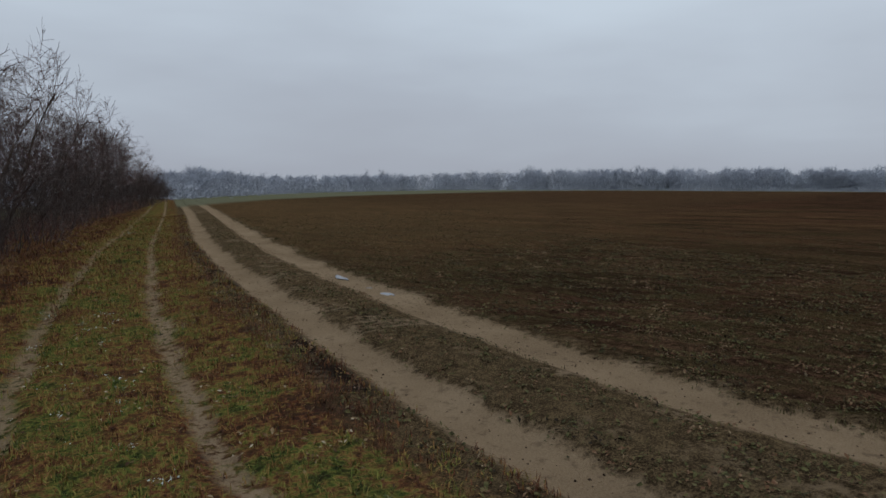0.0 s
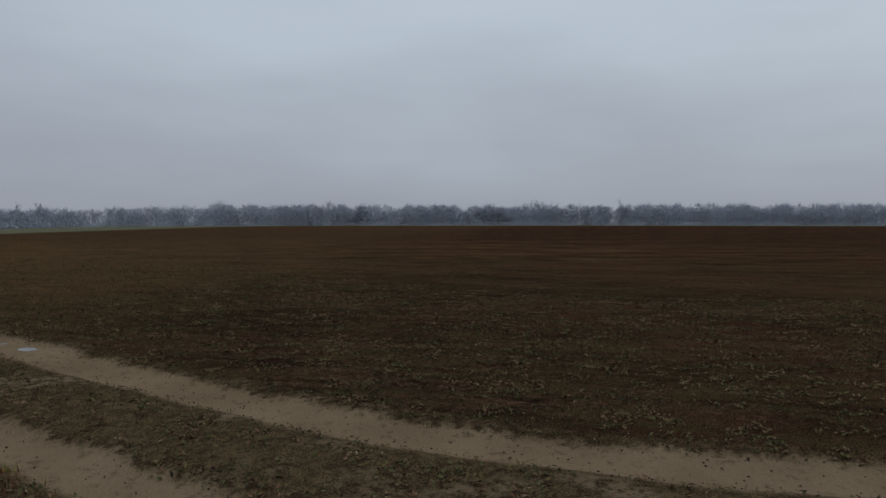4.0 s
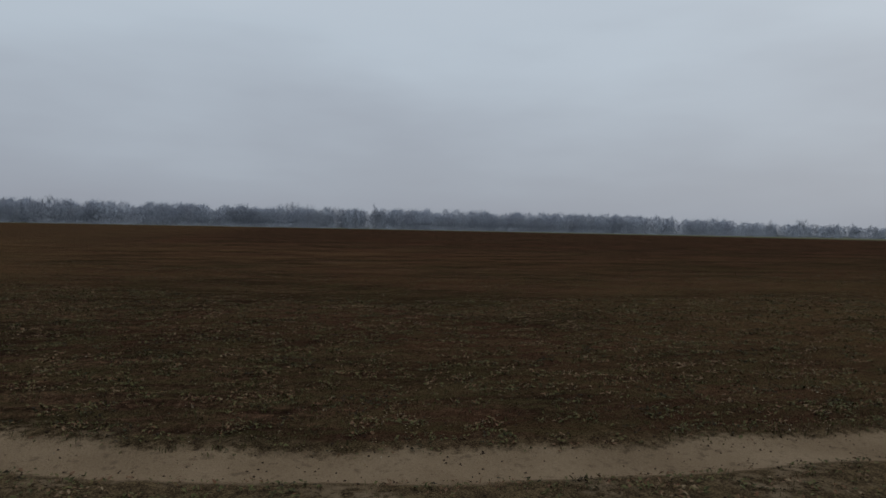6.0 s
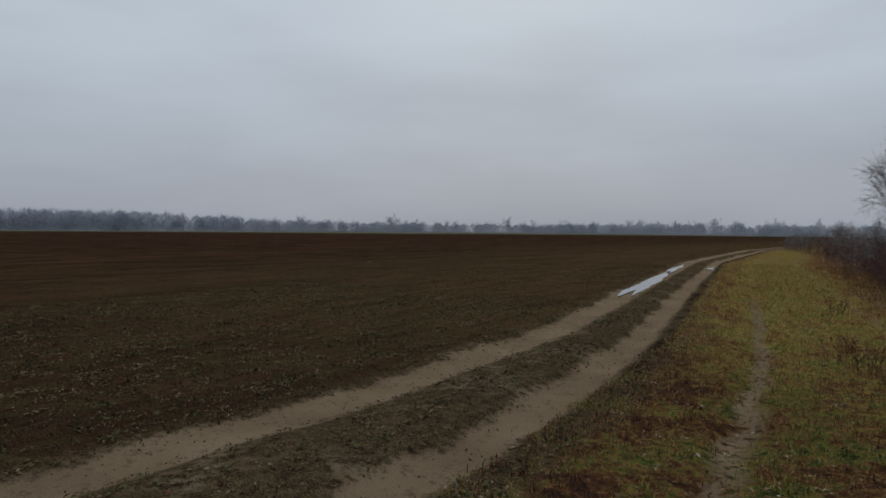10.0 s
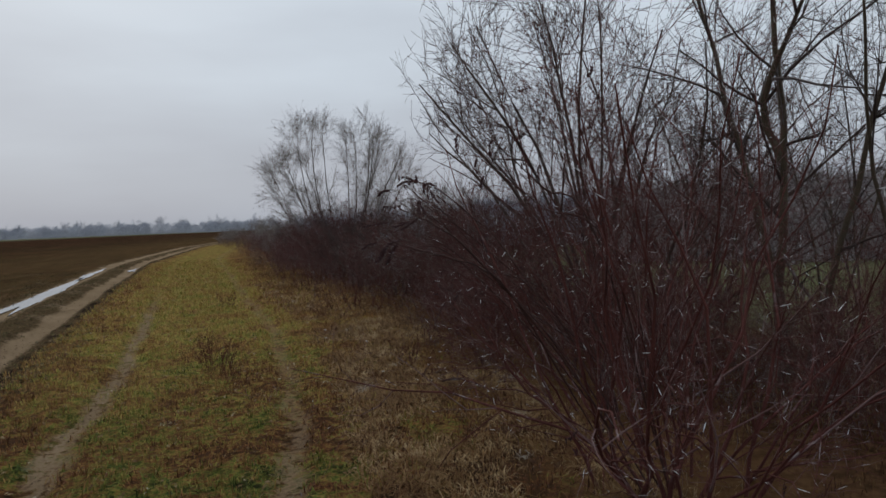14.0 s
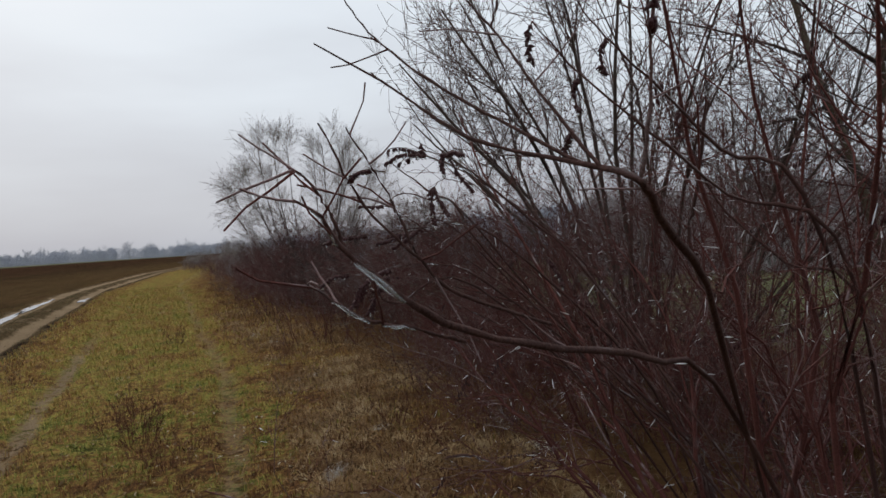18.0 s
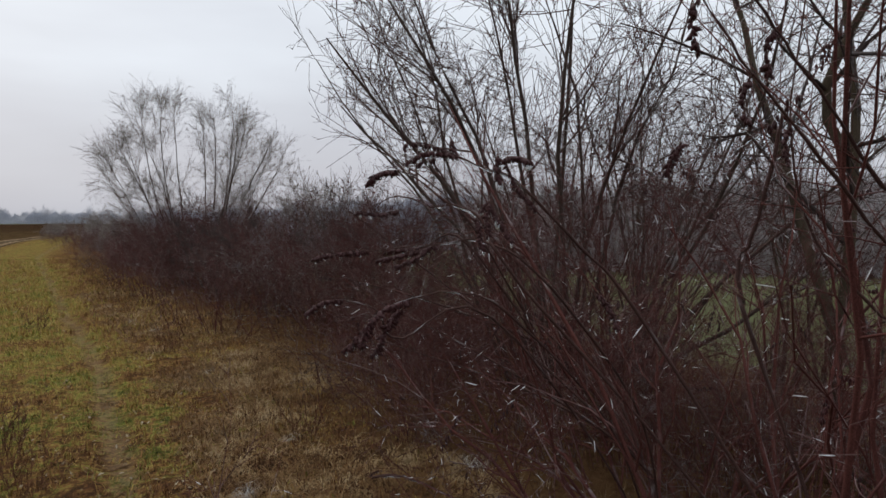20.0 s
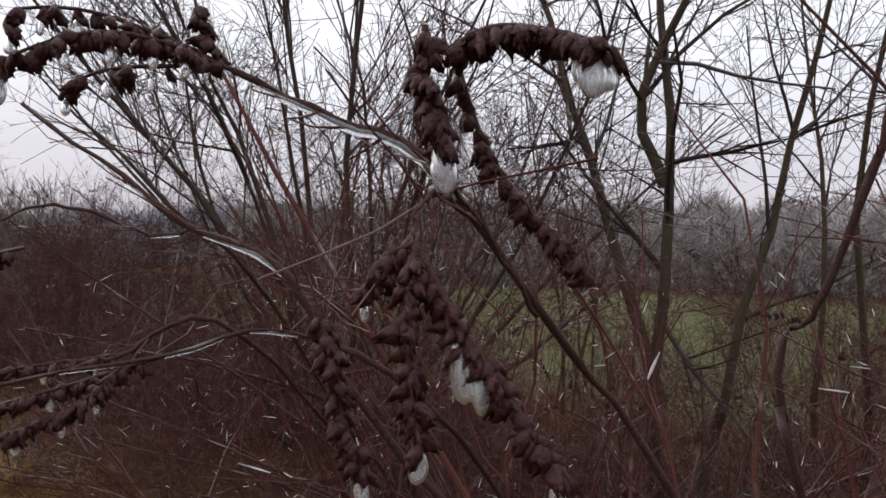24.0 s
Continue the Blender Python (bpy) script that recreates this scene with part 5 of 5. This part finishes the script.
# stout upper limbs of the near bush
ice_branch([(-2.950, -5.030, -0.050), (-2.489, -4.654, 1.307), (-2.198, -4.649, 1.521), (-2.000, -4.627, 1.671), (-1.893, -4.626, 1.759), (-1.812, -4.635, 1.858)], 0.0056, 0.0014, 55, "dark upper limb of the near bush", [(0.8, 0.84)], twigs=14, coat=0.8)
ice_branch([(-2.950, -5.030, -0.050), (-2.429, -4.658, 1.390), (-2.193, -4.655, 1.610), (-2.072, -4.650, 1.727), (-1.963, -4.654, 1.834), (-1.903, -4.659, 1.915)], 0.0056, 0.0014, 56, "dark upper limb of the near bush", [(0.8, 0.84)], twigs=14, coat=0.8)
ice_branch([(-2.950, -5.030, -0.050), (-2.638, -4.795, 1.196), (-2.482, -4.853, 1.360), (-2.330, -4.887, 1.522), (-2.241, -4.868, 1.738), (-2.239, -4.840, 1.961)], 0.0056, 0.0014, 57, "dark upper limb of the near bush", [(0.8, 0.84)], twigs=14, coat=0.8)
seed_spray([(-1.893, -4.626, 1.759), (-1.883, -4.631, 1.729), (-1.888, -4.626, 1.684)], 34, 0.9, [(0.9, 0.4)], 63, "short hanging spray of dark dry seed pods")
seed_spray([(-1.812, -4.635, 1.858), (-1.802, -4.640, 1.828), (-1.807, -4.635, 1.783)], 34, 0.9, [(0.9, 0.4)], 64, "short hanging spray of dark dry seed pods")
seed_spray([(-1.963, -4.654, 1.834), (-1.953, -4.659, 1.804), (-1.958, -4.654, 1.759)], 34, 0.9, [(0.9, 0.4)], 65, "short hanging spray of dark dry seed pods")
seed_spray([(-2.241, -4.868, 1.738), (-2.231, -4.873, 1.708), (-2.236, -4.868, 1.663)], 34, 0.9, [(0.9, 0.4)], 66, "short hanging spray of dark dry seed pods")
# low shoots hung with heavy sprays
ice_branch([(-3.100, -6.250, 0.000), (-2.450, -5.700, 0.850), (-1.878, -5.303, 1.327), (-1.707, -5.254, 1.402), (-1.589, -5.175, 1.405)], 0.0050, 0.0012, 72, "low drooping shoot heavy with seed sprays", [(0.75, 0.8)], twigs=5)
ice_branch([(-3.150, -6.300, 0.000), (-2.600, -5.750, 0.850), (-2.002, -5.334, 1.384), (-1.834, -5.367, 1.505), (-1.709, -5.342, 1.504), (-1.543, -5.343, 1.493)], 0.0050, 0.0012, 77, "low drooping shoot heavy with seed sprays", [(0.62, 0.68), (0.75, 0.8), (0.86, 0.9)], twigs=5)
ice_branch([(-3.100, -6.300, 0.000), (-2.500, -5.800, 0.700), (-1.855, -5.378, 1.323), (-1.608, -5.326, 1.295), (-1.534, -5.253, 1.371), (-1.486, -5.353, 1.386)], 0.0050, 0.0012, 83, "low drooping shoot heavy with seed sprays", [(0.7, 0.75), (0.9, 0.95)], twigs=5)
ice_branch([(-1.579, -5.125, 1.645), (-1.547, -5.136, 1.654)], 0.0016, 0.0011, 75, "thin red-brown shoot bearing a seed spray", [(0.2, 0.7)], twigs=2)
seed_spray([(-1.589, -5.175, 1.405), (-1.543, -5.189, 1.389), (-1.506, -5.198, 1.359), (-1.482, -5.202, 1.309)], 110, 1.15, [(0.2, 0.45), (0.5, 0.5), (0.75, 0.5), (0.97, 0.55)], 81, "thick spray of dark seed pods with frozen drops")
seed_spray([(-1.583, -5.219, 1.391), (-1.547, -5.229, 1.342), (-1.523, -5.235, 1.286)], 100, 1.1, [(0.2, 0.45), (0.5, 0.5), (0.75, 0.5), (0.97, 0.55)], 82, "thick spray of dark seed pods with frozen drops")
seed_spray([(-1.534, -5.253, 1.371), (-1.498, -5.260, 1.322), (-1.467, -5.265, 1.291)], 60, 1.0, [(0.2, 0.45), (0.5, 0.5), (0.75, 0.5), (0.97, 0.55)], 83, "drooping spray of dark seed pods with frozen drops")
seed_spray([(-1.543, -5.343, 1.493), (-1.501, -5.351, 1.491), (-1.450, -5.357, 1.487), (-1.421, -5.359, 1.479)], 80, 0.9, [(0.2, 0.45), (0.5, 0.5), (0.75, 0.5), (0.97, 0.55)], 84, "long spray of dark seed pods with frozen drops")
seed_spray([(-1.709, -5.342, 1.504), (-1.636, -5.370, 1.483), (-1.570, -5.388, 1.470)], 80, 0.9, [(0.2, 0.45), (0.5, 0.5), (0.75, 0.5), (0.97, 0.55)], 85, "long spray of dark seed pods with frozen drops")
seed_spray([(-1.627, -5.373, 1.585), (-1.580, -5.386, 1.575), (-1.529, -5.397, 1.580)], 60, 0.85, [(0.2, 0.45), (0.5, 0.5), (0.75, 0.5), (0.97, 0.55)], 86, "drooping spray of dark seed pods with frozen drops")
seed_spray([(-1.547, -5.136, 1.654), (-1.523, -5.143, 1.654), (-1.503, -5.147, 1.646), (-1.489, -5.150, 1.630)], 70, 0.95, [(0.2, 0.45), (0.5, 0.5), (0.75, 0.5), (0.97, 0.55)], 87, "thick spray of dark seed pods with frozen drops")
seed_spray([(-1.990, -5.134, 1.404), (-2.007, -5.115, 1.371), (-2.019, -5.099, 1.325)], 70, 0.9, [(0.2, 0.45), (0.5, 0.5), (0.75, 0.5), (0.97, 0.55)], 88, "hanging spray of dark seed pods with frozen drops")
seed_spray([(-1.961, -4.841, 1.690), (-1.956, -4.855, 1.671), (-1.950, -4.868, 1.638)], 60, 0.95, [(0.2, 0.45), (0.5, 0.5), (0.75, 0.5), (0.97, 0.55)], 89, "hanging spray of dark seed pods with frozen drops")
seed_spray([(-1.486, -5.353, 1.386), (-1.441, -5.358, 1.383), (-1.402, -5.360, 1.360)], 60, 0.9, [(0.2, 0.45), (0.5, 0.5), (0.75, 0.5), (0.97, 0.55)], 90, "drooping spray of dark seed pods with frozen drops")

fallen = ice_branch([(-2.10, -7.62, 0.05), (-2.22, -7.48, 0.10), (-2.33, -7.38, 0.09), (-2.50, -7.20, 0.03)], 0.009, 0.004, 40, "fallen rimed twig lying in the straw", [(0.2, 0.45), (0.55, 0.9)], name="fallen_twig", twigs=5)


def glaze(tips, count, seed, at):
    """Short sheaths of ice, painted white as glints, on random twigs, and dark seed heads among them, as parts of a
    bush.
    """
    rng = np.random.default_rng(seed)
    pick = rng.choice(len(tips), min(count, len(tips)), replace=False)
    p0, way = tips[pick][:, 1], tips[pick][:, 2] - tips[pick][:, 1]
    p = p0[:, None] + way[:, None] * np.array([0.0, 0.3, 0.8])[None, :, None] - np.array([0, 0, 0.0012])
    v, f = tubes(p, np.tile(np.array([0.0008, 0.0015, 0.0006]), (len(p), 1)) * rng.uniform(0.7, 1.2, (len(p), 1)), 4)
    part_of("ice_glaze", v, [f], GLAZE, at, "ice on the twigs, whitened to show as glints", kind="stuff")
    pods, forms = [], lathe([(0, 0.001), (0.004, 0.0036), (0.009, 0.0032), (0.013, 0.0006)], 4, 15.0)
    for k in rng.choice(len(tips), min(70, len(tips)), replace=False):
        for u in np.linspace(0, 1, 14):
            s = tips[k][1] * (1 - u) + (tips[k][-1] - np.array([0, 0, 0.05])) * u
            a = rng.uniform(0, 6.28)
            rot = np.array([[math.cos(a), -math.sin(a), 0], [math.sin(a), math.cos(a), 0], [0, 0, 1]])
            pods.append((forms[0] @ rot.T * rng.uniform(0.7, 1.2) + s + rng.normal(0, 0.003, 3), forms[1]))
    v, f = joined(pods)
    part_of("seed_growth", v, f, SEED, at, "dark dry seed heads", kind="stuff")


glaze(tips_a, 500, 91, near_bush)
glaze(tips_n, 550, 95, next_bush)
glaze(tips_b, 350, 92, bush_b)
glaze(tips_t, 60, 93, thicket)
glaze(tips_c, 300, 94, bush_c)
